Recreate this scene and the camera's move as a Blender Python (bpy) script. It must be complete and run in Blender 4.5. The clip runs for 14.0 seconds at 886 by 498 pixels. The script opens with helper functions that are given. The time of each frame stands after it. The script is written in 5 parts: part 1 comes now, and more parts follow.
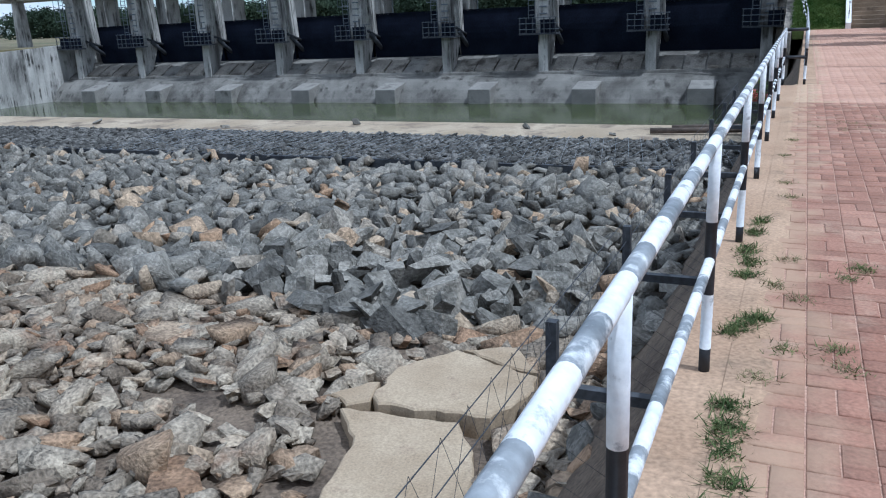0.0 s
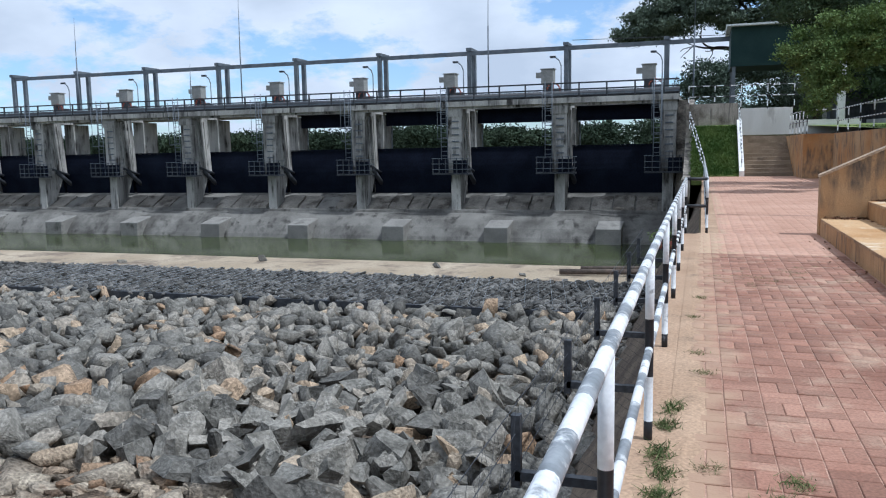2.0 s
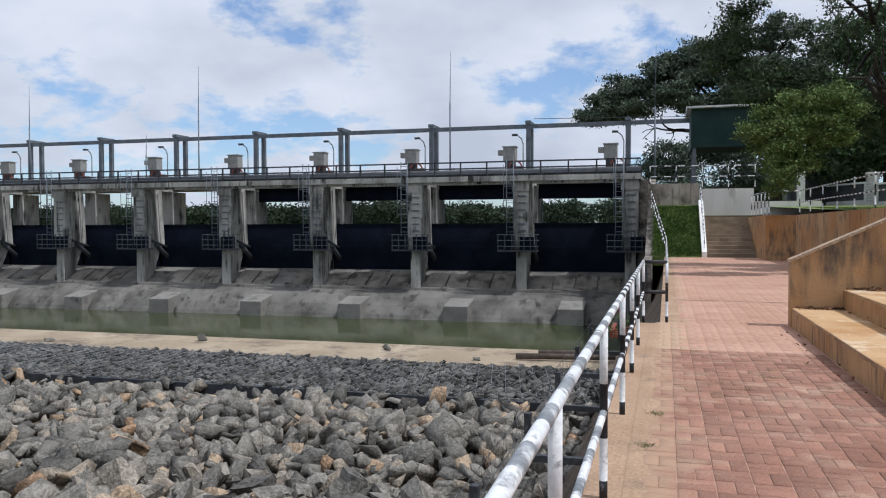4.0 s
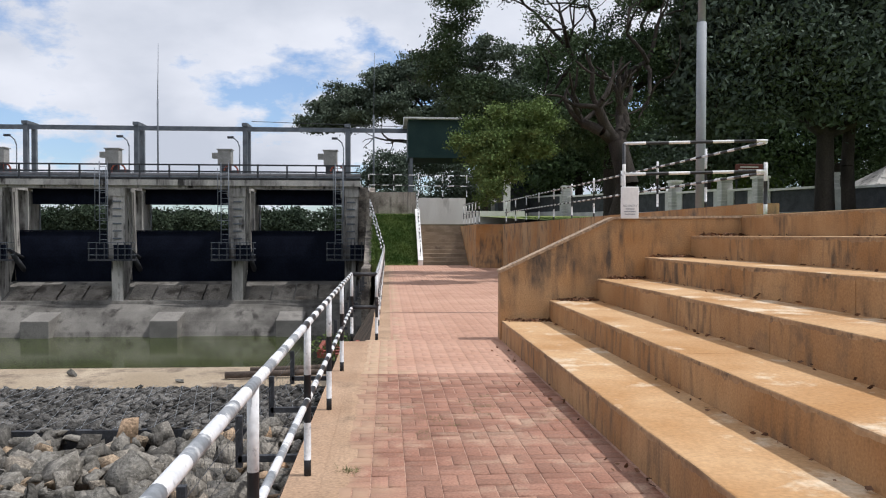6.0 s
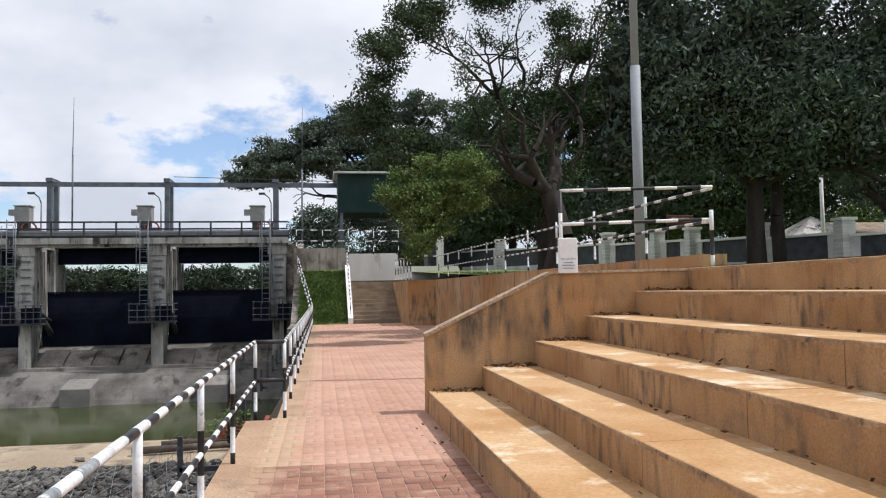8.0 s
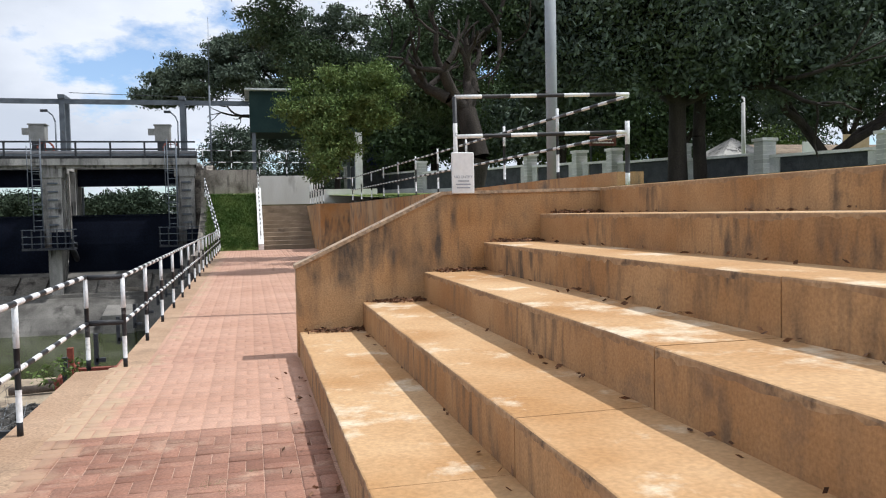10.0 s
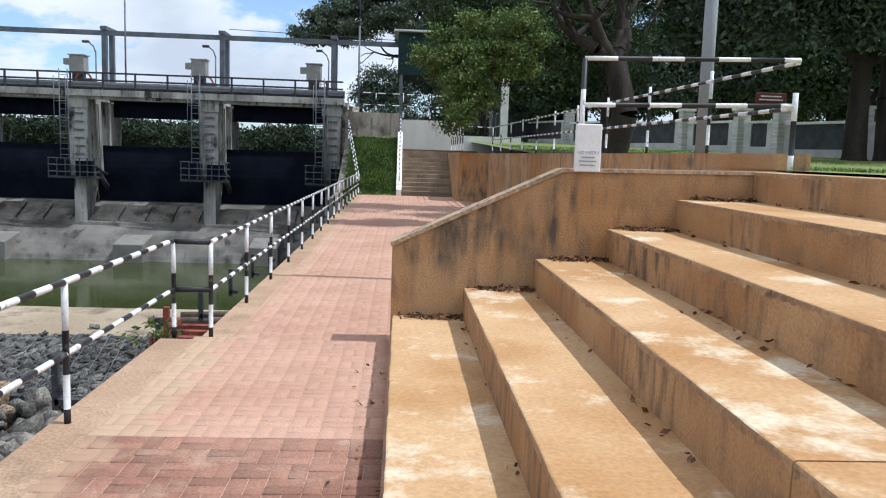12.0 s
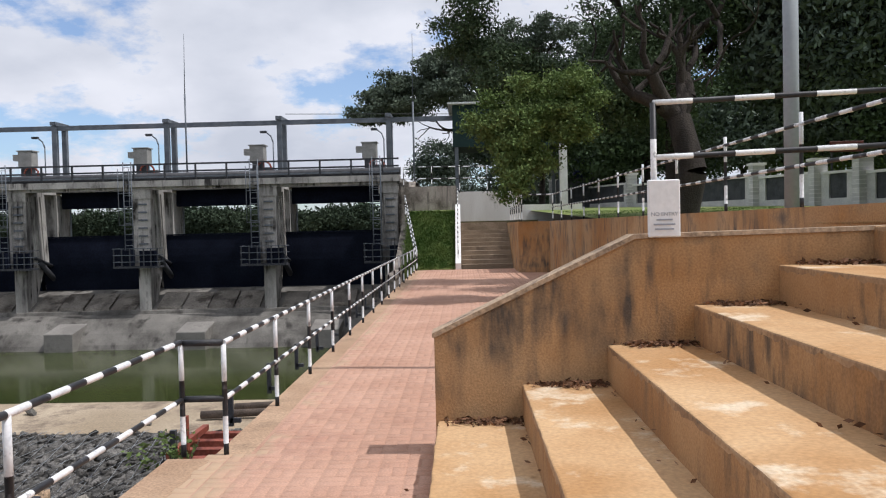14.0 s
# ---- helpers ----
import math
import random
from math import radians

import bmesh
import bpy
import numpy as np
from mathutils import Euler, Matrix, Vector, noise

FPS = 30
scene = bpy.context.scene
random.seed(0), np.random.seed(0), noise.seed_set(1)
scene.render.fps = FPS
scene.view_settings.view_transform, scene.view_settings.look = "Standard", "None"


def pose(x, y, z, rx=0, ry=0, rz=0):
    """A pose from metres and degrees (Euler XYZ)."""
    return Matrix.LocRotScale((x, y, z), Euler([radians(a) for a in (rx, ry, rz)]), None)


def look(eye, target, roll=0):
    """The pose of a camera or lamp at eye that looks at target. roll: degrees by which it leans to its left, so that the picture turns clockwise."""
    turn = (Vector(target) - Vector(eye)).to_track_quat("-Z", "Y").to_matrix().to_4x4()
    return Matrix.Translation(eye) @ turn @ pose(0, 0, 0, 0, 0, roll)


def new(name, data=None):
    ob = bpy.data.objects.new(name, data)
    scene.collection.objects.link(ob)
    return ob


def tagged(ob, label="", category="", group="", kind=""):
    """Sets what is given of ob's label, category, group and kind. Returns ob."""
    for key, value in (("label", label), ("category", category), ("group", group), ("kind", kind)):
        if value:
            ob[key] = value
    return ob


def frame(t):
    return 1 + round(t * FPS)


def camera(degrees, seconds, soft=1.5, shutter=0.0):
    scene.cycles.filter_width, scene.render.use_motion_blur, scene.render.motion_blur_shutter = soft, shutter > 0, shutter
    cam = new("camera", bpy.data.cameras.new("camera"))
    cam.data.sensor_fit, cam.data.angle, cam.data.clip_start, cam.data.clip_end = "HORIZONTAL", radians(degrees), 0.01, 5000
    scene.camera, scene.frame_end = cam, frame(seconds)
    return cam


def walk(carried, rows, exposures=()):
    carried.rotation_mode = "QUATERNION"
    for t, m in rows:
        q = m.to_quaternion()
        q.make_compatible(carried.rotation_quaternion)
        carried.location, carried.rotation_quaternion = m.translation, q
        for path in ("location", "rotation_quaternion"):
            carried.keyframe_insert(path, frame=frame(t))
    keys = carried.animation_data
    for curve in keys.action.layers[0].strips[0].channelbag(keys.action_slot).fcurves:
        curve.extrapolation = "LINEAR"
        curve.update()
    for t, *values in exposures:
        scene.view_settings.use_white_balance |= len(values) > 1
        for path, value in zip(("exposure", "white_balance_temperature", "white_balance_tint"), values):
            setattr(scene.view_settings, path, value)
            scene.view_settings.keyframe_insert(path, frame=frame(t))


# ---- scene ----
cam = camera(58.5, 14.0, 1.15)
PATH = [
    (0, (0.279, 0.872, 1.357), (-0.516, 2.617, 0.79), -2.6),
    (0.5, (0.2, 1.013, 1.39), (-0.61, 2.803, 1.014), -0.9),
    (1, (0.157, 1.231, 1.387), (-0.528, 3.077, 1.042), -1.4),
    (1.5, (0.203, 1.541, 1.408), (-0.462, 3.408, 1.134), -1.5),
    (2, (0.237, 1.863, 1.396), (-0.381, 3.749, 1.151), -1.0),
    (2.5, (0.218, 2.27, 1.393), (-0.29, 4.2, 1.269), 0.9),
    (3, (0.289, 2.711, 1.384), (-0.223, 4.643, 1.303), 0.0),
    (3.2, (0.302, 2.866, 1.386), (-0.242, 4.789, 1.313), -0.3),
    (5.3, (0.347, 4.337, 1.421), (-0.139, 6.277, 1.392), 1.5),
    (5.5, (0.372, 4.475, 1.43), (0.145, 6.462, 1.418), 0.6),
    (6, (0.475, 4.787, 1.41), (0.615, 6.782, 1.374), 0.1),
    (6.5, (0.579, 5.062, 1.439), (0.903, 7.035, 1.397), 0.5),
    (7, (0.563, 5.362, 1.44), (0.872, 7.338, 1.405), 1.6),
    (7.5, (0.635, 5.653, 1.43), (0.938, 7.629, 1.393), 0.2),
    (8, (0.773, 5.965, 1.458), (1.075, 7.939, 1.56), -0.9),
    (8.5, (0.881, 6.268, 1.447), (1.184, 8.243, 1.526), 0.5),
    (9, (1.052, 6.57, 1.437), (1.543, 8.509, 1.436), 0.0),
    (9.2, (1.158, 6.693, 1.433), (1.661, 8.629, 1.421), -0.9),
    (11.3, (1.942, 7.825, 1.642), (2.289, 9.779, 1.39), 1.0),
    (11.5, (1.977, 7.854, 1.706), (2.125, 9.833, 1.455), 0.4),
    (12, (2.04, 8.116, 1.74), (2.153, 10.099, 1.504), 1.9),
    (12.5, (2.107, 8.36, 1.741), (2.211, 10.345, 1.52), -1.0),
    (13, (2.187, 8.667, 1.779), (2.138, 10.665, 1.728), -2.2),
    (13.5, (2.197, 8.939, 1.762), (2.056, 10.934, 1.713), -0.5),
    (14, (2.225, 9.283, 1.748), (2.173, 11.282, 1.691), -1.3),
]
walk(cam, [(t, look(eye, target, roll)) for t, eye, target, roll in PATH],
     [(0.0, -0.24, 4980, 7), (1.0, -0.18, 5100, 7), (2.5, -0.22, 5450, 9), (3.2, -0.28, 5600, 10), (5.3, -0.44, 5980, 13), (5.7, -0.34, 6020, 13), (6.2, -0.18, 6050, 13), (9.0, -0.08, 6120, 12), (11.5, -0.02, 5650, 9), (12.5, -0.06, 5750, 10), (13.0, -0.24, 6000, 13), (14.0, -0.23, 6080, 14)])

# ---- world, sun ----
SUN_AZ, SUN_EL = radians(96), radians(60)      # azimuth from +y towards +x
world = bpy.data.worlds.new("world")
scene.world = world
world.use_nodes = True
wn, wl = world.node_tree.nodes, world.node_tree.links
for n in list(wn):
    wn.remove(n)
w_out = wn.new("ShaderNodeOutputWorld")
w_bg = wn.new("ShaderNodeBackground")
w_sky = wn.new("ShaderNodeTexSky")
w_sky.sky_type, w_sky.sun_disc = "NISHITA", False
w_sky.sun_elevation, w_sky.sun_rotation = SUN_EL, SUN_AZ
w_sky.air_density, w_sky.dust_density = 1.0, 0.6
w_co = wn.new("ShaderNodeTexCoord")
w_sep = wn.new("ShaderNodeSeparateXYZ")
w_add = wn.new("ShaderNodeMath"); w_add.operation = "ADD"; w_add.inputs[1].default_value = 0.42
w_div = wn.new("ShaderNodeVectorMath"); w_div.operation = "DIVIDE"
w_comb = wn.new("ShaderNodeCombineXYZ")
w_noise = wn.new("ShaderNodeTexNoise")
w_noise.inputs["Scale"].default_value, w_noise.inputs["Detail"].default_value = 3.4, 9.0
w_noise.inputs["Roughness"].default_value = 0.6
w_ramp = wn.new("ShaderNodeValToRGB")
w_ramp.color_ramp.elements[0].position, w_ramp.color_ramp.elements[1].position = 0.485, 0.575
w_ramp.color_ramp.elements[0].color = (0.14, 0.14, 0.14, 1)
w_cover = wn.new("ShaderNodeMath"); w_cover.operation = "MULTIPLY_ADD"; w_cover.inputs[1].default_value = 0.55
w_noise2 = wn.new("ShaderNodeTexNoise")
w_noise2.inputs["Scale"].default_value, w_noise2.inputs["Detail"].default_value = 2.4, 7.0
w_ramp2 = wn.new("ShaderNodeValToRGB")
w_ramp2.color_ramp.elements[0].position, w_ramp2.color_ramp.elements[1].position = 0.35, 0.6
w_ramp2.color_ramp.elements[0].color = (8.3, 8.7, 9.3, 1)
w_ramp2.color_ramp.elements[1].color = (11.9, 12.0, 12.2, 1)
w_mix = wn.new("ShaderNodeMixRGB")
wl.new(w_co.outputs["Generated"], w_sep.inputs[0])
wl.new(w_sep.outputs[2], w_add.inputs[0])
for k in range(3):
    wl.new(w_add.outputs[0], w_comb.inputs[k])
wl.new(w_co.outputs["Generated"], w_div.inputs[0])
wl.new(w_comb.outputs[0], w_div.inputs[1])
wl.new(w_div.outputs[0], w_noise.inputs["Vector"])
wl.new(w_div.outputs[0], w_noise2.inputs["Vector"])
wl.new(w_sep.outputs[2], w_cover.inputs[0])
wl.new(w_noise.outputs["Fac"], w_cover.inputs[2])
wl.new(w_cover.outputs[0], w_ramp.inputs[0])
wl.new(w_noise2.outputs["Fac"], w_ramp2.inputs[0])
wl.new(w_ramp.outputs[0], w_mix.inputs[0])
w_tint = wn.new("ShaderNodeMixRGB"); w_tint.blend_type = "MULTIPLY"; w_tint.inputs[0].default_value = 1.0
w_tint.inputs[2].default_value = (1.55, 1.75, 1.95, 1)
wl.new(w_sky.outputs[0], w_tint.inputs[1])
wl.new(w_tint.outputs[0], w_mix.inputs[1])
wl.new(w_ramp2.outputs[0], w_mix.inputs[2])
wl.new(w_mix.outputs[0], w_bg.inputs[0])
w_bg.inputs[1].default_value = 0.083
wl.new(w_bg.outputs[0], w_out.inputs[0])
sun = new("sun", bpy.data.lights.new("sun", "SUN"))
sun.data.energy, sun.data.angle, sun.data.color = 4.0, radians(0.6), (1.0, 0.95, 0.87)
sun_dir = Vector((math.sin(SUN_AZ) * math.cos(SUN_EL), math.cos(SUN_AZ) * math.cos(SUN_EL), math.sin(SUN_EL)))
sun.matrix_world = look(sun_dir * 100, (0, 0, 0))


# ---- materials ----
def material(name, a, b, scale=2.0, fine=30.0, rough=0.85, bump=0.3, stain=None, stain_at=(0.55, 0.75), stain_scale=0.6,
             metal=0.0, rand=0.0, stretch=(1, 1, 1), fine_amount=0.35, bump_dist=0.01, spec=0.3, palette=None, drip=None, drip_at=(0.52, 0.66), drip_scale=5.5, drip_mask=(0.42, 0.62), drip_len=0.06, veins=None, dust=None):
    m = bpy.data.materials.new(name)
    m.use_nodes = True
    n, l = m.node_tree.nodes, m.node_tree.links
    p = n["Principled BSDF"]
    p.inputs["Roughness"].default_value, p.inputs["Metallic"].default_value = rough, metal
    p.inputs["Specular IOR Level"].default_value = spec
    geo = n.new("ShaderNodeNewGeometry")
    mp = n.new("ShaderNodeMapping")
    mp.inputs["Scale"].default_value = stretch
    l.new(geo.outputs["Position"], mp.inputs[0])
    n1 = n.new("ShaderNodeTexNoise")
    n1.inputs["Scale"].default_value, n1.inputs["Detail"].default_value = scale, 6
    n2 = n.new("ShaderNodeTexNoise")
    n2.inputs["Scale"].default_value, n2.inputs["Detail"].default_value = fine, 5
    l.new(mp.outputs[0], n1.inputs["Vector"])
    l.new(geo.outputs["Position"], n2.inputs["Vector"])
    r1 = n.new("ShaderNodeValToRGB")
    r1.color_ramp.elements[0].position, r1.color_ramp.elements[1].position = 0.35, 0.65
    r1.color_ramp.elements[0].color, r1.color_ramp.elements[1].color = (*a, 1), (*b, 1)
    l.new(n1.outputs["Fac"], r1.inputs[0])
    col = r1.outputs[0]
    if stain:
        n3 = n.new("ShaderNodeTexNoise")
        n3.inputs["Scale"].default_value, n3.inputs["Detail"].default_value = stain_scale, 8
        n3.inputs["Roughness"].default_value = 0.65
        l.new(mp.outputs[0], n3.inputs["Vector"])
        r3 = n.new("ShaderNodeValToRGB")
        r3.color_ramp.elements[0].position, r3.color_ramp.elements[1].position = stain_at
        l.new(n3.outputs["Fac"], r3.inputs[0])
        mx = n.new("ShaderNodeMixRGB")
        l.new(r3.outputs[0], mx.inputs[0])
        l.new(col, mx.inputs[1])
        mx.inputs[2].default_value = (*stain, 1)
        col = mx.outputs[0]
    if veins:
        nv = n.new("ShaderNodeTexNoise")
        nv.inputs["Scale"].default_value, nv.inputs["Detail"].default_value = 2.2, 9
        nv.inputs["Roughness"].default_value = 0.72
        l.new(geo.outputs["Position"], nv.inputs["Vector"])
        rv = n.new("ShaderNodeValToRGB")
        rv.color_ramp.elements[0].position, rv.color_ramp.elements[1].position = 0.47, 0.53
        rv.color_ramp.elements[0].color = rv.color_ramp.elements[1].color = (0, 0, 0, 1)
        e = rv.color_ramp.elements.new(0.50)
        e.color = (1, 1, 1, 1)
        l.new(nv.outputs["Fac"], rv.inputs[0])
        mv = n.new("ShaderNodeMixRGB")
        l.new(rv.outputs[0], mv.inputs[0])
        l.new(col, mv.inputs[1])
        mv.inputs[2].default_value = (*veins, 1)
        col = mv.outputs[0]
    if drip:
        mp2 = n.new("ShaderNodeMapping")
        mp2.inputs["Scale"].default_value = (1.0, 1.0, drip_len)
        l.new(geo.outputs["Position"], mp2.inputs[0])
        n5 = n.new("ShaderNodeTexNoise")
        n5.inputs["Scale"].default_value, n5.inputs["Detail"].default_value = drip_scale, 5
        n6 = n.new("ShaderNodeTexNoise")
        n6.inputs["Scale"].default_value, n6.inputs["Detail"].default_value = 1.1, 4
        l.new(mp2.outputs[0], n5.inputs["Vector"])
        l.new(geo.outputs["Position"], n6.inputs["Vector"])
        r5, r6 = n.new("ShaderNodeValToRGB"), n.new("ShaderNodeValToRGB")
        r5.color_ramp.elements[0].position, r5.color_ramp.elements[1].position = drip_at
        r6.color_ramp.elements[0].position, r6.color_ramp.elements[1].position = drip_mask
        l.new(n5.outputs["Fac"], r5.inputs[0])
        l.new(n6.outputs["Fac"], r6.inputs[0])
        mm = n.new("ShaderNodeMath")
        mm.operation = "MULTIPLY"
        l.new(r5.outputs[0], mm.inputs[0])
        l.new(r6.outputs[0], mm.inputs[1])
        m5 = n.new("ShaderNodeMixRGB")
        l.new(mm.outputs[0], m5.inputs[0])
        l.new(col, m5.inputs[1])
        m5.inputs[2].default_value = (*drip, 1)
        col = m5.outputs[0]
    mul = n.new("ShaderNodeMixRGB")
    mul.blend_type = "MULTIPLY"
    mul.inputs[0].default_value = 1.0
    rr = n.new("ShaderNodeMapRange")
    rr.inputs["From Min"].default_value, rr.inputs["From Max"].default_value = 0.3, 0.7
    rr.inputs["To Min"].default_value, rr.inputs["To Max"].default_value = 1 - fine_amount, 1 + fine_amount
    l.new(n2.outputs["Fac"], rr.inputs["Value"])
    l.new(col, mul.inputs[1])
    l.new(rr.outputs[0], mul.inputs[2])
    col = mul.outputs[0]
    if rand:
        src = geo.outputs["Random Per Island"] if rand < 0 else n.new("ShaderNodeObjectInfo").outputs["Random"]
        if palette:
            r4 = n.new("ShaderNodeValToRGB")
            ramp = r4.color_ramp
            for k, (at, tint) in enumerate(palette):
                e = ramp.elements[k] if k < 2 else ramp.elements.new(at)
                e.position, e.color = at, (*tint, 1)
            l.new(src, r4.inputs[0])
        else:
            r4 = n.new("ShaderNodeMapRange")
            r4.inputs["To Min"].default_value, r4.inputs["To Max"].default_value = 1 - abs(rand), 1 + abs(rand)
            l.new(src, r4.inputs["Value"])
        m2 = n.new("ShaderNodeMixRGB")
        m2.blend_type = "MULTIPLY"
        m2.inputs[0].default_value = 1.0
        l.new(col, m2.inputs[1])
        l.new(r4.outputs[0], m2.inputs[2])
        col = m2.outputs[0]
    if dust:
        sx = n.new("ShaderNodeSeparateXYZ")
        l.new(geo.outputs["Position"], sx.inputs[0])
        nd = n.new("ShaderNodeTexNoise")
        nd.inputs["Scale"].default_value, nd.inputs["Detail"].default_value = 2.6, 8
        l.new(geo.outputs["Position"], nd.inputs["Vector"])
        ma = n.new("ShaderNodeMath")
        ma.operation = "MULTIPLY_ADD"
        l.new(nd.outputs["Fac"], ma.inputs[0])
        ma.inputs[1].default_value = -1.3
        l.new(sx.outputs[0], ma.inputs[2])
        rd = n.new("ShaderNodeMapRange")
        rd.inputs["From Min"].default_value, rd.inputs["From Max"].default_value = dust[0], dust[1]
        rd.inputs["To Min"].default_value, rd.inputs["To Max"].default_value = 0.85, 0.0
        l.new(ma.outputs[0], rd.inputs["Value"])
        md = n.new("ShaderNodeMixRGB")
        l.new(rd.outputs[0], md.inputs[0])
        l.new(col, md.inputs[1])
        md.inputs[2].default_value = (*dust[2], 1)
        col = md.outputs[0]
    l.new(col, p.inputs["Base Color"])
    if bump:
        bp = n.new("ShaderNodeBump")
        bp.inputs["Strength"].default_value, bp.inputs["Distance"].default_value = bump, bump_dist
        l.new(n2.outputs["Fac"], bp.inputs["Height"])
        l.new(bp.outputs[0], p.inputs["Normal"])
    return m


M_WHITE = material("white_paint", (0.64, 0.66, 0.68), (0.78, 0.78, 0.77), 6, 40, 0.55, 0.2, (0.26, 0.27, 0.28), (0.57, 0.68), 12, fine_amount=0.12)
M_BLACK = material("black_paint", (0.018, 0.019, 0.022), (0.035, 0.036, 0.04), 6, 40, 0.5, 0.15, (0.22, 0.23, 0.25), (0.62, 0.75), 9, fine_amount=0.2)
M_GREYBAND = material("worn_grey_paint", (0.16, 0.175, 0.19), (0.30, 0.315, 0.33), 8, 40, 0.55, 0.2, (0.62, 0.63, 0.63), (0.53, 0.63), 11, fine_amount=0.2)
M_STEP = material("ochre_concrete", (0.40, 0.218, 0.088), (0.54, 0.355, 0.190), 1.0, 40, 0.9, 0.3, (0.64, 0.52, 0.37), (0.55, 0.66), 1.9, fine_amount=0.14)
# riser: tread ochre darkened for its shaded side, real stains and drips over it
M_RISER = material("shaded_stained_concrete", (0.325, 0.168, 0.070), (0.44, 0.262, 0.128), 1.3, 60, 0.92, 0.4, (0.22, 0.14, 0.085), (0.58, 0.74), 2.2, fine_amount=0.16, drip=(0.13, 0.09, 0.06), drip_scale=11, drip_at=(0.46, 0.68), drip_mask=(0.38, 0.60), drip_len=0.25)
M_RUNOFF = material("runoff_stain", (0.25, 0.15, 0.085), (0.42, 0.27, 0.15), 2.5, 30, 0.92, 0.4, (0.12, 0.08, 0.055), (0.55, 0.68), 5, fine_amount=0.2)
M_WALL = material("ochre_render_wall", (0.37, 0.178, 0.062), (0.44, 0.282, 0.148), 0.8, 60, 0.92, 0.4, (0.15, 0.11, 0.08), (0.56, 0.72), 1.6, fine_amount=0.2, drip=(0.095, 0.08, 0.066), drip_scale=8, drip_mask=(0.40, 0.60), drip_at=(0.45, 0.66), drip_len=0.20)
M_COPING = material("coping", (0.36, 0.26, 0.17), (0.48, 0.36, 0.25), 3, 30, 0.9, 0.3, (0.15, 0.11, 0.08), (0.52, 0.66), 3)
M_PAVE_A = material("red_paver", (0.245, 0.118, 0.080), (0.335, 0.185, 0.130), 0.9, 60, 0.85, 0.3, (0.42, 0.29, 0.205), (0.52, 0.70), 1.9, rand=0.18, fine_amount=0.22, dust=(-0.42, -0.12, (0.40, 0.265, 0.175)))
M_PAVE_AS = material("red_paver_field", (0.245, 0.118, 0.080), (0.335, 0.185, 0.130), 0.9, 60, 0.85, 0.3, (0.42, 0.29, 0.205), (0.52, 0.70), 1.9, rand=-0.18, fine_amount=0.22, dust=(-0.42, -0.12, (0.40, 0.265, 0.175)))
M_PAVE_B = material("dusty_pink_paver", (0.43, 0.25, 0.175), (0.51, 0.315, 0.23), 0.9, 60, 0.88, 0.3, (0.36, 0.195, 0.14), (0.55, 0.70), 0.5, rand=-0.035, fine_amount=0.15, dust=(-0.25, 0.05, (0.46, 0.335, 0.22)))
M_JOINT = material("joint_sand", (0.37, 0.225, 0.165), (0.46, 0.295, 0.22), 3, 80, 0.95, 0.3)
M_DUST = material("pink_dust", (0.40, 0.235, 0.165), (0.48, 0.30, 0.215), 0.9, 60, 0.95, 0.3, (0.36, 0.20, 0.14), (0.55, 0.70), 0.5, fine_amount=0.15)
M_SAND = material("sandy_screed", (0.34, 0.222, 0.140), (0.43, 0.295, 0.195), 1.3, 50, 0.95, 0.4, (0.26, 0.18, 0.12), (0.54, 0.70), 2.0, fine_amount=0.25)
M_CONC = material("weathered_concrete", (0.30, 0.29, 0.27), (0.52, 0.50, 0.465), 0.7, 25, 0.92, 0.35, (0.11, 0.105, 0.10), (0.50, 0.68), 0.6, stretch=(1.2, 1.2, 0.3), fine_amount=0.2, drip=(0.045, 0.042, 0.04), drip_at=(0.48, 0.60))
M_CHUTE = material("chute_concrete", (0.125, 0.118, 0.107), (0.225, 0.214, 0.193), 0.5, 20, 0.9, 0.35, (0.06, 0.056, 0.05), (0.5, 0.7), 0.45, fine_amount=0.2, drip=(0.05, 0.046, 0.042), drip_scale=2)
M_CHUTE2 = material("chute_lining", (0.15, 0.135, 0.115), (0.27, 0.245, 0.21), 0.8, 14, 0.95, 0.5, (0.07, 0.06, 0.05), (0.5, 0.64), 0.9, rand=0.25, fine_amount=0.3)
M_BAFFLE = material("baffle_concrete", (0.19, 0.18, 0.165), (0.30, 0.285, 0.26), 0.8, 20, 0.92, 0.35, (0.10, 0.095, 0.085), (0.5, 0.7), 0.8, fine_amount=0.2)
M_APRON = material("pale_apron", (0.29, 0.228, 0.155), (0.42, 0.345, 0.25), 0.4, 20, 0.92, 0.3, (0.17, 0.13, 0.095), (0.50, 0.64), 0.8, fine_amount=0.2)
M_GATE = material("gate_steel", (0.004, 0.006, 0.014), (0.008, 0.011, 0.022), 1, 12, 0.7, 0.1, fine_amount=0.3, spec=0.08)
M_STEEL = material("grey_steel", (0.10, 0.115, 0.135), (0.16, 0.18, 0.205), 2, 20, 0.55, 0.05, (0.10, 0.085, 0.07), (0.6, 0.8), 2, metal=0.2, fine_amount=0.1)
M_DARKSTEEL = material("dark_steel", (0.03, 0.033, 0.04), (0.06, 0.063, 0.07), 3, 30, 0.6, 0.1)
M_GALV = material("galvanised", (0.25, 0.27, 0.29), (0.31, 0.33, 0.35), 1.5, 20, 0.65, 0.05, fine_amount=0.06, spec=0.2)
M_RED = material("red_paint", (0.19, 0.05, 0.032), (0.27, 0.075, 0.05), 4, 30, 0.7, 0.1)
M_BOX = material("grey_cabinet", (0.25, 0.25, 0.235), (0.33, 0.325, 0.31), 3, 30, 0.6, 0.1, (0.2, 0.18, 0.16), (0.6, 0.8), 2)
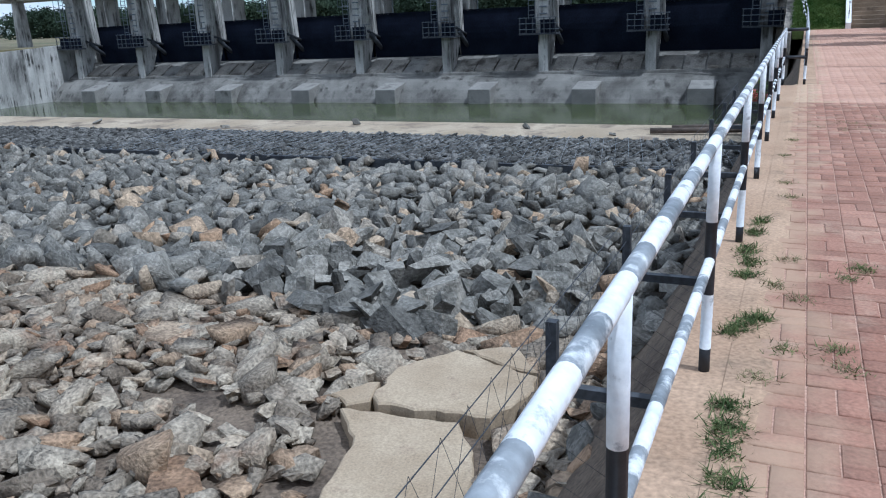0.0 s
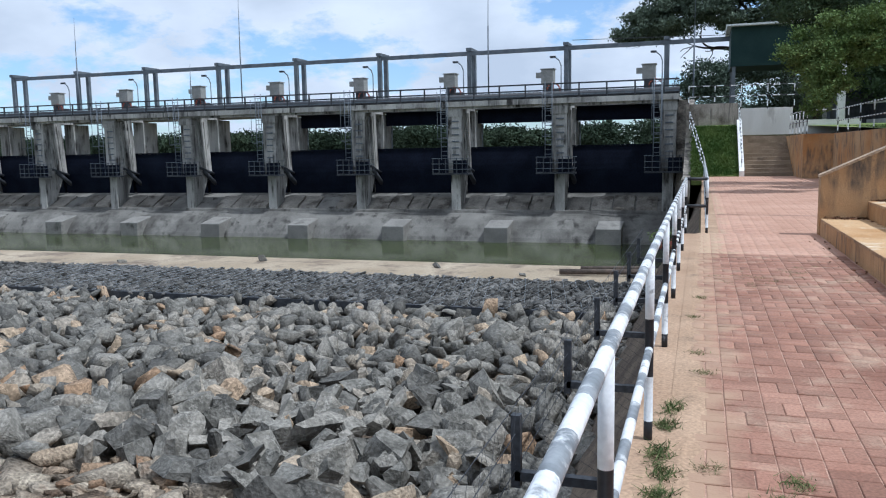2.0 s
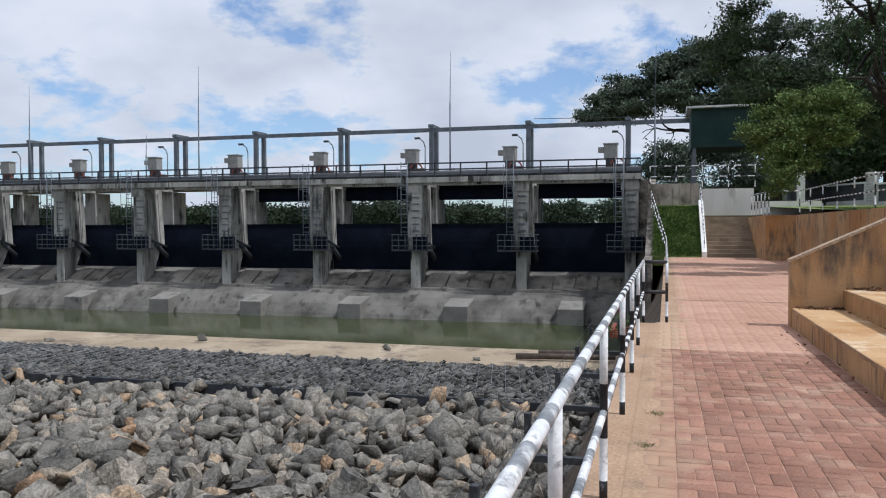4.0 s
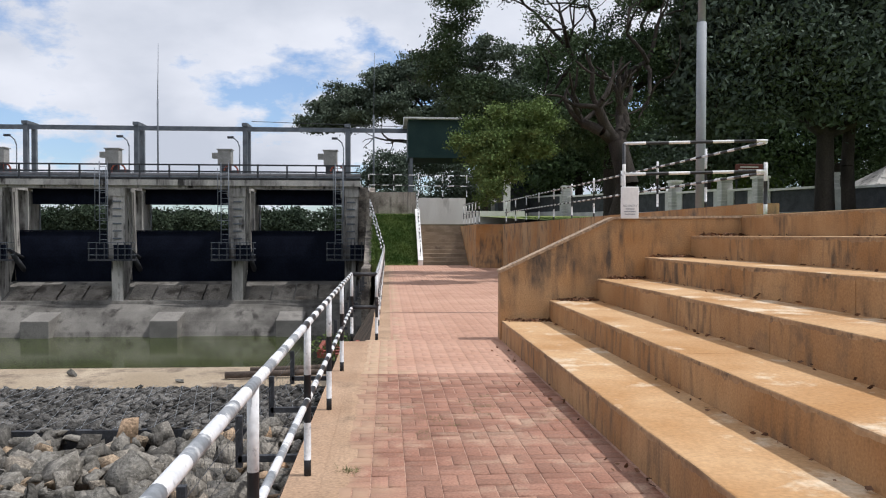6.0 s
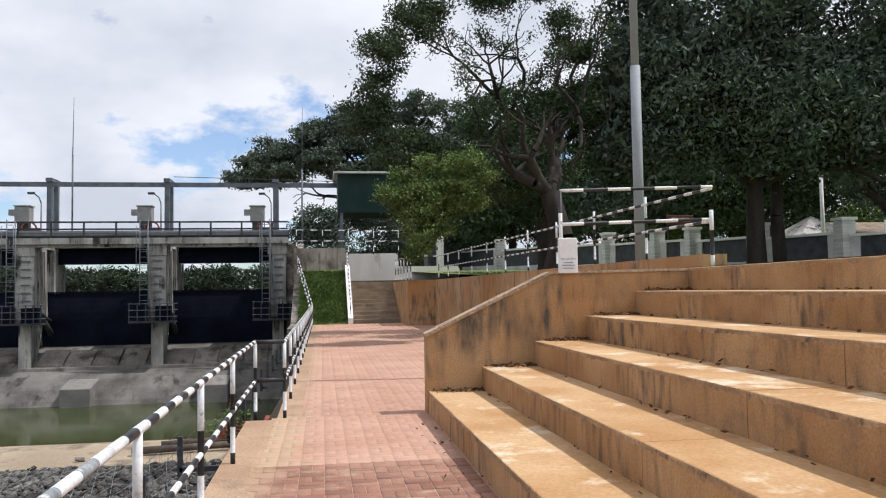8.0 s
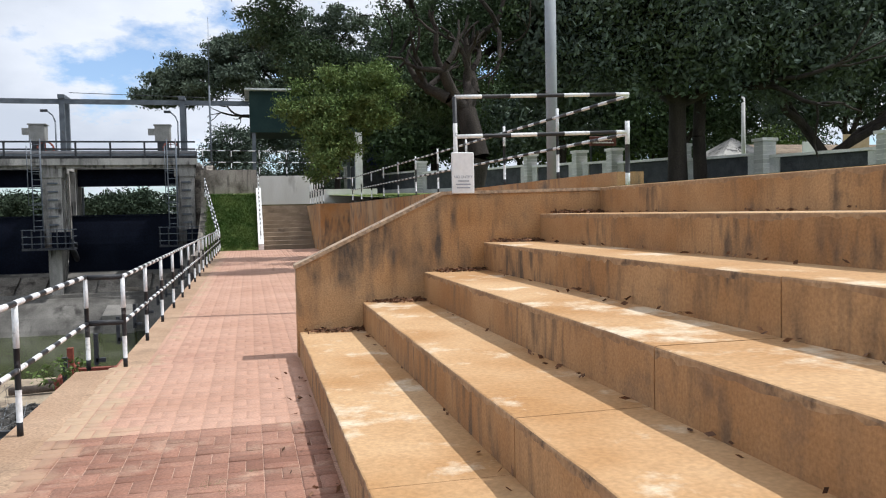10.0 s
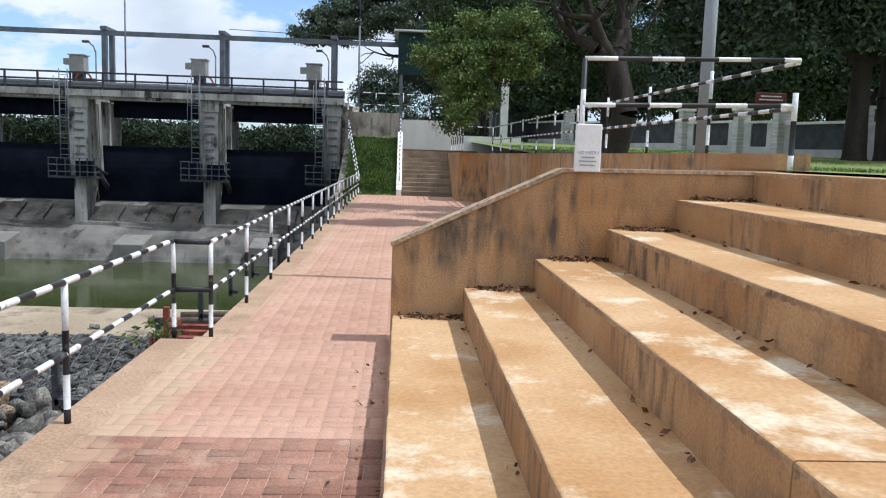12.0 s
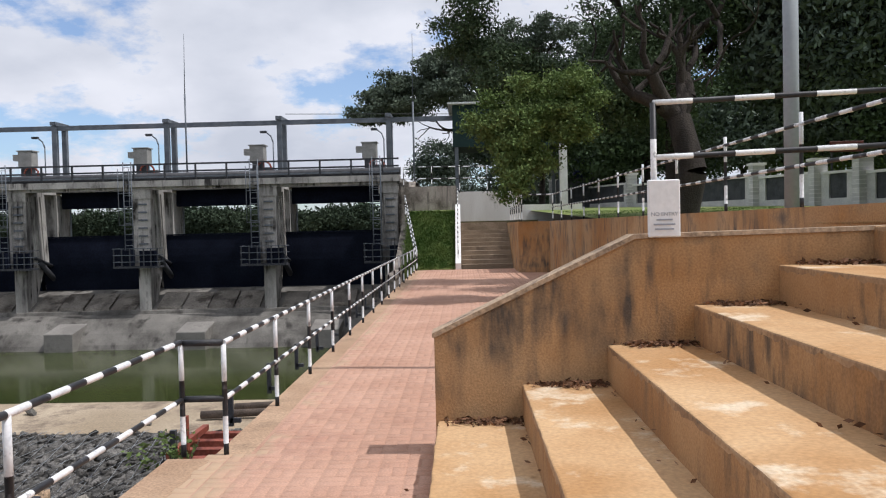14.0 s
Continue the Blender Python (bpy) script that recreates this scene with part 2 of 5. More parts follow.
M_ROCK = material("granite_rock", (0.110, 0.104, 0.092), (0.240, 0.225, 0.200), 3.2, 17, 0.95, 0.8, (0.27, 0.245, 0.21), (0.60, 0.70), 3.0, rand=-0.4, fine_amount=0.34, bump_dist=0.05, veins=(0.27, 0.255, 0.23), palette=[(0.0, (0.50, 0.50, 0.50)), (0.45, (0.90, 0.90, 0.88)), (0.82, (1.3, 1.27, 1.22)), (0.92, (1.4, 1.25, 1.08)), (0.955, (1.9, 1.55, 1.2)), (1.0, (1.6, 1.1, 0.75))])
M_ROCK_O = material("granite_boulder", (0.110, 0.104, 0.092), (0.240, 0.225, 0.200), 3.2, 17, 0.95, 0.8, (0.27, 0.245, 0.21), (0.60, 0.70), 3.0, rand=0.4, fine_amount=0.34, bump_dist=0.05, veins=(0.27, 0.255, 0.23), palette=[(0.0, (0.50, 0.50, 0.50)), (0.45, (0.90, 0.90, 0.88)), (0.82, (1.3, 1.27, 1.22)), (0.92, (1.4, 1.25, 1.08)), (0.955, (1.9, 1.55, 1.2)), (1.0, (1.6, 1.1, 0.75))])
M_RUBBLE = material("concrete_rubble", (0.23, 0.195, 0.155), (0.37, 0.325, 0.26), 3.0, 22, 0.95, 1.0, (0.20, 0.14, 0.10), (0.56, 0.70), 1.4, rand=-0.3, fine_amount=0.5, bump_dist=0.04, palette=[(0.0, (0.55, 0.50, 0.46)), (0.4, (0.95, 0.93, 0.90)), (0.7, (1.2, 1.15, 1.08)), (0.85, (1.05, 0.86, 0.70)), (1.0, (0.85, 0.62, 0.48))])
M_RUBBLE_O = material("concrete_fragment", (0.23, 0.195, 0.155), (0.37, 0.325, 0.26), 3.0, 22, 0.95, 1.0, (0.20, 0.14, 0.10), (0.56, 0.70), 1.4, rand=0.3, fine_amount=0.5, bump_dist=0.04, palette=[(0.0, (0.55, 0.50, 0.46)), (0.4, (0.95, 0.93, 0.90)), (0.7, (1.2, 1.15, 1.08)), (0.85, (1.05, 0.86, 0.70)), (1.0, (0.85, 0.62, 0.48))])
M_SLAB = material("broken_slab", (0.31, 0.235, 0.155), (0.41, 0.325, 0.225), 1.5, 40, 0.92, 0.5, (0.27, 0.20, 0.14), (0.58, 0.72), 3.0, fine_amount=0.2)
M_GABION = material("gabion_stone", (0.068, 0.065, 0.060), (0.155, 0.148, 0.137), 1.2, 26, 0.95, 1.0, rand=-0.6, fine_amount=0.5, bump_dist=0.05)
M_SOIL = material("bed_soil", (0.085, 0.065, 0.05), (0.17, 0.13, 0.095), 1.2, 20, 1.0, 0.8, fine_amount=0.4, bump_dist=0.03)
M_GROUND = material("land", (0.10, 0.10, 0.05), (0.19, 0.15, 0.09), 0.05, 1.0, 1.0, 0.2)
M_TERRACE = material("terrace_grass", (0.12, 0.165, 0.045), (0.20, 0.235, 0.075), 0.8, 30, 1.0, 0.6, (0.30, 0.25, 0.15), (0.58, 0.72), 0.35, fine_amount=0.4)
M_GRASS = material("grass_blades", (0.055, 0.105, 0.024), (0.12, 0.17, 0.048), 1.2, 15, 0.8, 0, rand=-0.4, spec=0.08)
M_WEED = material("edge_weed", (0.055, 0.085, 0.03), (0.13, 0.145, 0.06), 9, 15, 0.85, 0, rand=-0.4, spec=0.08)
M_DRYGRASS = material("dry_weed", (0.10, 0.13, 0.04), (0.20, 0.17, 0.09), 4, 15, 0.9, 0, rand=-0.35)
M_LITTER = material("dead_leaf", (0.11, 0.055, 0.03), (0.19, 0.10, 0.055), 6, 20, 0.9, 0, rand=-0.4)
M_BARK = material("bark", (0.022, 0.018, 0.016), (0.050, 0.041, 0.035), 3, 30, 1.0, 0.9, stretch=(1, 1, 0.25), bump_dist=0.03)
# dark crowns: base colour lifted towards blue-grey to imitate veiling haze
M_LEAF_D = material("hazed_dark_leaf", (0.068, 0.093, 0.072), (0.100, 0.128, 0.094), 0.8, 8, 0.6, 0, rand=-0.25, spec=0.06)
# rain tree and palm leaves: distance haze put into a paler base colour
M_LEAF_HAZE = material("haze_pale_leaf", (0.078, 0.102, 0.076), (0.120, 0.150, 0.105), 0.3, 4, 0.6, 0, rand=-0.25, spec=0.06)
M_LEAF_L = material("light_leaf", (0.084, 0.130, 0.040), (0.138, 0.188, 0.064), 1.4, 8, 0.6, 0, rand=-0.25, spec=0.06)
M_LEAF_M = material("mid_leaf", (0.044, 0.068, 0.036), (0.076, 0.108, 0.054), 0.8, 8, 0.6, 0, rand=-0.25, spec=0.06)
M_FAR = material("far_leaf", (0.028, 0.042, 0.028), (0.050, 0.068, 0.042), 0.1, 1, 0.8, 0, rand=-0.4, spec=0.05)
M_PANEL = material("green_sheet", (0.010, 0.030, 0.030), (0.018, 0.042, 0.040), 0.8, 10, 0.6, 0.05, fine_amount=0.1, spec=0.2)
M_ROOF = material("pale_roof_sheet", (0.55, 0.57, 0.58), (0.68, 0.70, 0.70), 1, 10, 0.5, 0.05)
M_BANKWALL = material("stained_bank_wall", (0.26, 0.23, 0.20), (0.42, 0.38, 0.33), 0.9, 25, 0.95, 0.35, (0.10, 0.085, 0.07), (0.5, 0.68), 0.8, drip=(0.05, 0.045, 0.04))
M_RUBBLEWALL = material("rubble_masonry", (0.14, 0.125, 0.11), (0.34, 0.30, 0.25), 2.6, 14, 0.95, 0.8, (0.07, 0.06, 0.055), (0.5, 0.62), 1.2, bump_dist=0.03)
M_WHITEWALL = material("dirty_white_wall", (0.66, 0.64, 0.61), (0.80, 0.79, 0.77), 1, 25, 0.9, 0.3, (0.26, 0.235, 0.21), (0.58, 0.74), 0.9, stretch=(1, 1, 0.3), fine_amount=0.12)
M_BRICK = material("grey_brick", (0.44, 0.44, 0.44), (0.58, 0.57, 0.56), 2, 30, 0.9, 0.3, rand=0.12, fine_amount=0.15)
M_MORTAR = material("mortar", (0.62, 0.61, 0.60), (0.74, 0.73, 0.72), 3, 40, 0.95, 0.3, fine_amount=0.12)
M_WATER = material("pool_water", (0.036, 0.048, 0.014), (0.05, 0.062, 0.018), 0.3, 1.6, 0.10, 0.05, bump_dist=0.02, spec=0.22, fine_amount=0.05)
M_SIGN = material("sign_white", (0.74, 0.75, 0.76), (0.80, 0.80, 0.80), 4, 30, 0.6, 0.05, (0.5, 0.47, 0.43), (0.66, 0.8), 3, fine_amount=0.05)
M_SIGNTEXT = material("sign_text", (0.30, 0.32, 0.36), (0.36, 0.38, 0.42), 4, 30, 0.7, 0, fine_amount=0.05)
M_STAIR = material("stair_concrete", (0.22, 0.17, 0.12), (0.33, 0.26, 0.19), 1.5, 30, 0.95, 0.4, (0.12, 0.09, 0.07), (0.55, 0.7), 1.2)
M_TIMBER = material("dark_timber", (0.07, 0.055, 0.045), (0.13, 0.10, 0.08), 3, 30, 0.9, 0.4)
M_TANK = material("blue_tank", (0.01, 0.02, 0.06), (0.02, 0.03, 0.09), 2, 10, 0.5, 0)


# ---- builders ----
def box(bm, x0, x1, y0, y1, z0, z1, mi=0, m=None):
    vs = [bm.verts.new((x, y, z)) for z in (z0, z1) for x, y in ((x0, y0), (x1, y0), (x1, y1), (x0, y1))]
    if m is not None:
        for v in vs:
            v.co = m @ v.co
    for f in ((3, 2, 1, 0), (4, 5, 6, 7), (0, 1, 5, 4), (1, 2, 6, 5), (2, 3, 7, 6), (3, 0, 4, 7)):
        fc = bm.faces.new([vs[i] for i in f])
        fc.material_index = mi
    return vs


def prism(bm, outline, axis, a, b, mi=0):
    """Extrudes a plan outline of (u, v) pairs from a to b along axis."""
    def at(u, v, w):
        return {"x": (w, u, v), "y": (u, w, v), "z": (u, v, w)}[axis]
    lo = [bm.verts.new(at(u, v, a)) for u, v in outline]
    hi = [bm.verts.new(at(u, v, b)) for u, v in outline]
    n = len(outline)
    fs = [bm.faces.new(lo), bm.faces.new(hi)] + [bm.faces.new((lo[i], lo[(i + 1) % n], hi[(i + 1) % n], hi[i])) for i in range(n)]
    for f in fs:
        f.material_index = mi
    bmesh.ops.recalc_face_normals(bm, faces=fs)


def tube(bm, p, q, r, r2=None, sides=10, mi=0, caps=True):
    p, q = Vector(p), Vector(q)
    r2 = r if r2 is None else r2
    turn = (q - p).to_track_quat("Z", "Y")
    rings = []
    for c, rad in ((p, r), (q, r2)):
        rings.append([bm.verts.new(c + turn @ Vector((math.cos(2 * math.pi * i / sides) * rad, math.sin(2 * math.pi * i / sides) * rad, 0))) for i in range(sides)])
    for i in range(sides):
        j = (i + 1) % sides
        f = bm.faces.new((rings[0][i], rings[0][j], rings[1][j], rings[1][i]))
        f.smooth, f.material_index = True, mi
    if caps:
        bm.faces.new(rings[0][::-1]).material_index = mi
        bm.faces.new(rings[1]).material_index = mi


def banded(bm, p, q, r, bands, sides=12):
    """A painted pipe: bands of (length, material slot), repeated until the end."""
    p, q = Vector(p), Vector(q)
    total, d, s, k = (q - p).length, (q - p).normalized(), 0.0, 0
    while s < total - 1e-4:
        length, mi = bands[k % len(bands)]
        e = min(total, s + length)
        tube(bm, p + d * s, p + d * e, r, sides=sides, mi=mi, caps=(s == 0 or e >= total - 1e-4))
        s, k = e, k + 1
    bmesh.ops.remove_doubles(bm, verts=bm.verts, dist=0.0005)


def mesh_of(name, bm, *mats):
    me = bpy.data.meshes.new(name)
    bm.to_mesh(me)
    bm.free()
    for m in mats:
        me.materials.append(m)
    return me


def part(name, bm, mats, parent=None, label=""):
    mats = mats if isinstance(mats, (tuple, list)) else (mats,)
    ob = new(name, mesh_of(name, bm, *mats))
    if parent:
        ob.parent = parent
        ob.matrix_parent_inverse = parent.matrix_basis.inverted()
    if label:
        ob["label"] = label
    return ob


def thing(name, at, label, category, group="", kind=""):
    ob = new(name)
    ob.empty_display_size = 0.1
    ob.location = at
    return tagged(ob, label, category, group, kind)


def structure(name, bm, mats, label, category):
    return tagged(part(name, bm, mats), label, category, kind="structure")


def bevel(bm, w, seg=1):
    bmesh.ops.bevel(bm, geom=[e for e in bm.edges], offset=w, segments=seg, affect="EDGES")


# ---- levels and lines of the plan ----
PATH_Z, BED_Z, WATER_Z, TER_Z = 0.0, -3.02, -4.3, 1.72
PIER_PITCH, PIER_X, DAM_Y = 6.88, -8.35, 52.0
piers = [PIER_X + (i - 7) * PIER_PITCH for i in range(8)] + [-1.75]


def bed(x, y):
    """Height of the stony river bed."""
    z = BED_Z + 0.10 * noise.noise((x * 0.35, y * 0.35, 0.0))
    if y < 12:
        z += 0.25 * min(1.0, (12 - y) / 4)
    z -= 0.30 * min(1.0, max(0.0, (y - 16.5) / 5.5))
    return z


# ---- ground sheet ----
xs = [-3000, -600, -200, -100, -64, -58.2, -57.9] + [-57 + i * 1.5 for i in range(38)] + [0.2, 3, 8, 20, 60, 200, 800, 3000]
ys = [-3000, -300, -40, -10, -2] + [i * 1.0 for i in range(31)] + [30.55, 30.75, 40, 50, 57.0, 57.4, 62, 80, 200, 600, 1500, 3000]
bm = bmesh.new()
grid = []
for yy in ys:
    row = []
    for xx in xs:
        if xx <= -58.2:
            z = 0.2 if yy < 57.2 else -0.5
        elif yy > 57.2:
            z = -0.5
        elif xx > 0.1:
            z = -0.6
        elif yy > 30.6:
            z = -5.6
        else:
            z = bed(xx, yy) - 0.08
        row.append(bm.verts.new((xx, yy, z)))
    grid.append(row)
for j in range(len(ys) - 1):
    for i in range(len(xs) - 1):
        f = bm.faces.new((grid[j][i], grid[j][i + 1], grid[j + 1][i + 1], grid[j + 1][i]))
        f.material_index = 0 if (xs[i] >= -58 and ys[j] < 57 and xs[i] < 0.1 and ys[j] > -20) else 1
structure("ground", bm, (M_SOIL, M_GROUND), "brown stony river bed running out to flat land", "ground")

# ---- pool water ----
bm = bmesh.new()
box(bm, -57.9, -0.25, 30.56, 56.5, -4.6, WATER_Z)
structure("water", bm, M_WATER, "still olive-green water in the stilling pool", "water")

# ---- concrete sill between stones and pool ----
bm = bmesh.new()
prism(bm, [(27.3, -3.4), (27.3, -2.88), (30.5, -2.84), (30.55, -3.0), (30.55, -5.7), (27.6, -5.7)], "x", -57.9, -0.25)
structure("sill_apron", bm, M_APRON, "pale flat concrete sill along the pool edge", "apron")

# ---- walkway ----
bm = bmesh.new()
box(bm, -0.10, 0.16, -6, 15.30, -5.7, -0.004)
box(bm, 0.24, 0.52, 15.30, 41.2, -5.7, -0.006)
structure("walkway_edge", bm, M_SAND, "sandy worn concrete edge strip of the walkway", "kerb")
bm = bmesh.new()
box(bm, 0.16, 2.0, -6, 12.8, -0.5, -0.007)
box(bm, 0.16, 2.0, 12.8, 15.30, -0.5, -0.0032, 1)
box(bm, 0.52, 5.6, 15.30, 41.2, -0.5, -0.0032, 1)
walkway = structure("walkway", bm, (M_JOINT, M_DUST), "sand-filled joints under the brick walkway", "pavement")

# drifted sand over the inner edge of the strip
bm = bmesh.new()
prev = None
for k in range(360):
    yy = -6 + k * 0.0592
    w = 0.26 + 0.10 * noise.noise((yy * 0.55, 0.0, 0.0)) + 0.05 * noise.noise((yy * 2.3, 4.0, 0.0)) + 0.025 * noise.noise((yy * 9.0, 8.0, 0.0))
    row = [bm.verts.new((0.10, yy, 0.0)), bm.verts.new((max(0.16, w * 0.7), yy, 0.005)), bm.verts.new((max(0.18, w), yy, -0.004))]
    if prev:
        for a in range(2):
            bm.faces.new((prev[a], prev[a + 1], row[a + 1], row[a]))
    prev = row
structure("sand_drift", bm, M_SAND, "drifted sand along the walkway edge", "sand")

# ---- stepped seating ----
STEP_X = [2.0, 2.65, 3.30, 3.96, 4.60, 5.30]
STEP_Z = [0.26, 0.53, 0.82, 1.11, 1.40, 1.68]
JOINTS = [[3.6, 10.56], [3.5, 10.51], [3.4, 10.45], [3.4, 10.45], [3.4, 10.44], []]
for k in range(6):
    x1 = STEP_X[k + 1] if k < 5 else 5.62
    cuts = [-5.0] + JOINTS[k] + [15.30]
    for y0, y1 in zip(cuts, cuts[1:]):
        bm = bmesh.new()
        n_y = max(2, int((y1 - y0) / 0.05))
        rows = []
        z, x0 = STEP_Z[k] + random.uniform(-0.003, 0.003), STEP_X[k]
        for s in range(n_y + 1):
            yy = y0 + 0.005 + (y1 - y0 - 0.010) * s / n_y
            a = 0.006 * noise.noise((yy * 2.5, k * 7.0, 0.0)) + 0.004 * noise.noise((yy * 11.0, k * 5.0, 3.0))
            c = 0.012 + 0.008 * noise.noise((yy * 6.0, k * 3.0, 9.0))
            d = max(0.006, 0.024 + 0.022 * noise.noise((yy * 1.7, k * 9.0, 5.0)) + 0.022 * noise.noise((yy * 9.0, k * 2.0, 1.0)) + 0.028 * noise.noise((yy * 19.0, k * 4.0, 1.0)))
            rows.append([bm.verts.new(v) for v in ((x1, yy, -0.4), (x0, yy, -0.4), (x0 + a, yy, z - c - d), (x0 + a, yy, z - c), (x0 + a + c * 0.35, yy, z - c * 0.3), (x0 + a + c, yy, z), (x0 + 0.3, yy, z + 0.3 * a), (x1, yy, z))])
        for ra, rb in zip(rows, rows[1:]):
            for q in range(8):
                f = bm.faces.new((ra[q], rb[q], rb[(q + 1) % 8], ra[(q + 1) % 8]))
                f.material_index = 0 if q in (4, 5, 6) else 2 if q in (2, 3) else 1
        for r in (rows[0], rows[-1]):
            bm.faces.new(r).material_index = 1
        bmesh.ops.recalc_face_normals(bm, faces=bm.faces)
        structure("seating_step", bm, (M_STEP, M_RISER, M_RUNOFF), "long ochre concrete seating step, riser stained and coloured darker for shade", "step")

# ---- end wall of the seating ----
bm = bmesh.new()
prism(bm, [(1.985, -0.4), (1.985, 0.90), (3.52, 1.62), (5.66, 1.65), (5.66, -0.4)], "y", 15.30, 15.52)
end_wall = structure("end_wall", bm, M_WALL, "ochre rendered end wall with a sloping top", "wall")
bm = bmesh.new()
prism(bm, [(1.97, 0.90), (1.97, 0.935), (3.51, 1.655), (5.66, 1.685), (5.66, 1.652), (3.52, 1.622), (1.985, 0.902)], "y", 15.28, 15.54)
part("coping", bm, M_COPING, end_wall, "thin pale coping")

# ---- retaining wall and terrace ----
bm = bmesh.new()
prism(bm, [(5.62, 15.52), (5.35, 38.0), (4.25, 38.4), (4.25, 45.8), (5.2, 45.8), (6.6, 38.4), (5.95, 15.52)], "z", -0.4, 1.86)
structure("retaining_wall", bm, M_WALL, "ochre rendered retaining wall below the terrace", "wall")
bm = bmesh.new()
tv = {}
txs, tys = [5.6, 6.2, 8, 11, 15, 20, 30, 60, 300], [-8, 15.6, 20, 28, 36, 44, 46, 60, 90, 400]
for i, xx in enumerate(txs):
    for j, yy in enumerate(tys):
        tv[i, j] = bm.verts.new((xx, yy, 1.70 + 0.03 * max(0, min(yy, 60) - 24) + 0.004 * max(0, xx - 10)))
for i in range(len(txs) - 1):
    for j in range(len(tys) - 1):
        bm.faces.new((tv[i, j], tv[i + 1, j], tv[i + 1, j + 1], tv[i, j + 1]))
structure("terrace", bm, M_TERRACE, "grassy terrace with bare sandy patches", "ground")
bm = bmesh.new()
box(bm, -0.4, 5.7, 46.0, 300, -0.4, 1.96)
structure("upper_bank", bm, M_GROUND, "bare earth bank behind the stairs", "ground")

# ---- the dam ----
for i, px in enumerate(piers):
    pier = thing("dam_pier", (px, DAM_Y, -2.6), "stained grey concrete dam pier with a steel platform", "pier", "dam piers")
    w = 0.48
    bm = bmesh.new()
    nose = 0.55 if i < 3 else 0.0
    prism(bm, [(DAM_Y - nose * 0.2, -2.95 - nose), (DAM_Y, -0.02), (DAM_Y + 1.95, -0.02), (DAM_Y + 1.0, -2.0), (DAM_Y + 0.8, -2.95 - nose)], "x", px - 0.30, px + 0.34)
    part("lower_shaft", bm, M_CONC, pier)
    bm = bmesh.new()
    prism(bm, [(DAM_Y + 0.02, -0.016), (DAM_Y - 0.06, 0.2), (DAM_Y - 0.06, 4.08), (DAM_Y + 1.9, 4.08), (DAM_Y + 2.2, 0.12), (DAM_Y + 1.95, -0.016)], "x", px - w, px + w)
    part("front_shaft", bm, M_CONC, pier)
    for k in range(3):
        bm = bmesh.new()
        prism(bm, [(DAM_Y + 0.35 + k * 0.5, 3.9), (DAM_Y + 0.55 + k * 0.5, 3.9), (DAM_Y + 0.95 + k * 0.45, 0.3), (DAM_Y + 0.75 + k * 0.45, 0.3)], "x", px + w + 0.001, px + w + 0.07)
        part("side_rib", bm, M_CONC, pier)
    bm = bmesh.new()
    box(bm, px - 0.45, px + 0.50, DAM_Y + 3.2, DAM_Y + 4.9, -2.9, 4.08)
    part("rear_shaft", bm, M_CONC, pier)
    bm = bmesh.new()
    box(bm, px - w - 0.06, px + w + 0.06, DAM_Y - 0.14, DAM_Y + 0.5, 3.62, 4.084)
    part("corbel", bm, M_CONC, pier)
    for k in range(7):
        bm = bmesh.new()
        box(bm, px - 0.18, px + 0.30, DAM_Y - 0.15, DAM_Y - 0.062, 0.7 + k * 0.43, 0.78 + k * 0.43)
        part("rung_bracket", bm, M_STEEL, pier)
    # platform
    bm = bmesh.new()
    box(bm, px - 1.33, px + 1.12, DAM_Y - 0.85, DAM_Y - 0.07, -0.12, -0.02)
    plat = part("platform", bm, M_DARKSTEEL, pier, "dark steel platform")
    for xx in (-1.29, -0.86, -0.42, 0.33, 0.72, 1.08):
        bm = bmesh.new()
        box(bm, px + xx - 0.03, px + xx + 0.03, DAM_Y - 0.845, DAM_Y - 0.805, -0.02, 0.96)
        part("platform_post", bm, M_DARKSTEEL, plat)
    for zz in (0.22, 0.58, 0.93):
        bm = bmesh.new()
        for (u0, u1, v0, v1) in ((-1.34, 1.13, -0.85, -0.77), (-1.34, -1.26, -0.77, -0.08), (1.05, 1.13, -0.77, -0.08)):
            box(bm, px + u0, px + u1, DAM_Y + v0, DAM_Y + v1, zz - 0.016, zz + 0.016)
        bmesh.ops.remove_doubles(bm, verts=bm.verts, dist=0.001)
        part("platform_rail", bm, M_STEEL, plat)
    bm = bmesh.new()
    box(bm, px - 0.95, px - 0.40, DAM_Y - 0.7, DAM_Y - 0.2, -0.02, 0.84)
    part("control_box", bm, M_GATE, plat)
    bm = bmesh.new()
    box(bm, px + 0.05, px + 0.85, DAM_Y - 0.7, DAM_Y - 0.2, -0.02, 0.80)
    part("control_box", bm, M_GATE, plat)
    bm = bmesh.new()
    tube(bm, (px + 0.5, DAM_Y + 1.0, 0.3), (px + 0.62, DAM_Y + 2.6, -0.9), 0.16, sides=8)
    tube(bm, (px + 0.5, DAM_Y + 0.6, 0.5), (px + 0.62, DAM_Y + 2.2, 0.0), 0.10, sides=8)
    part("gate_arm", bm, M_DARKSTEEL, pier)
    # caged ladder
    bm = bmesh.new()
    lx = px - 0.62
    for dx in (-0.22, 0.22):
        tube(bm, (lx + dx, DAM_Y - 0.35, -0.06), (lx + dx, DAM_Y - 0.35, 5.6), 0.03, sides=6)
    for k in range(18):
        tube(bm, (lx - 0.22, DAM_Y - 0.35, 0.2 + k * 0.3), (lx + 0.22, DAM_Y - 0.35, 0.2 + k * 0.3), 0.018, sides=5)
    for k in range(4):
        zz = 2.2 + k * 0.85
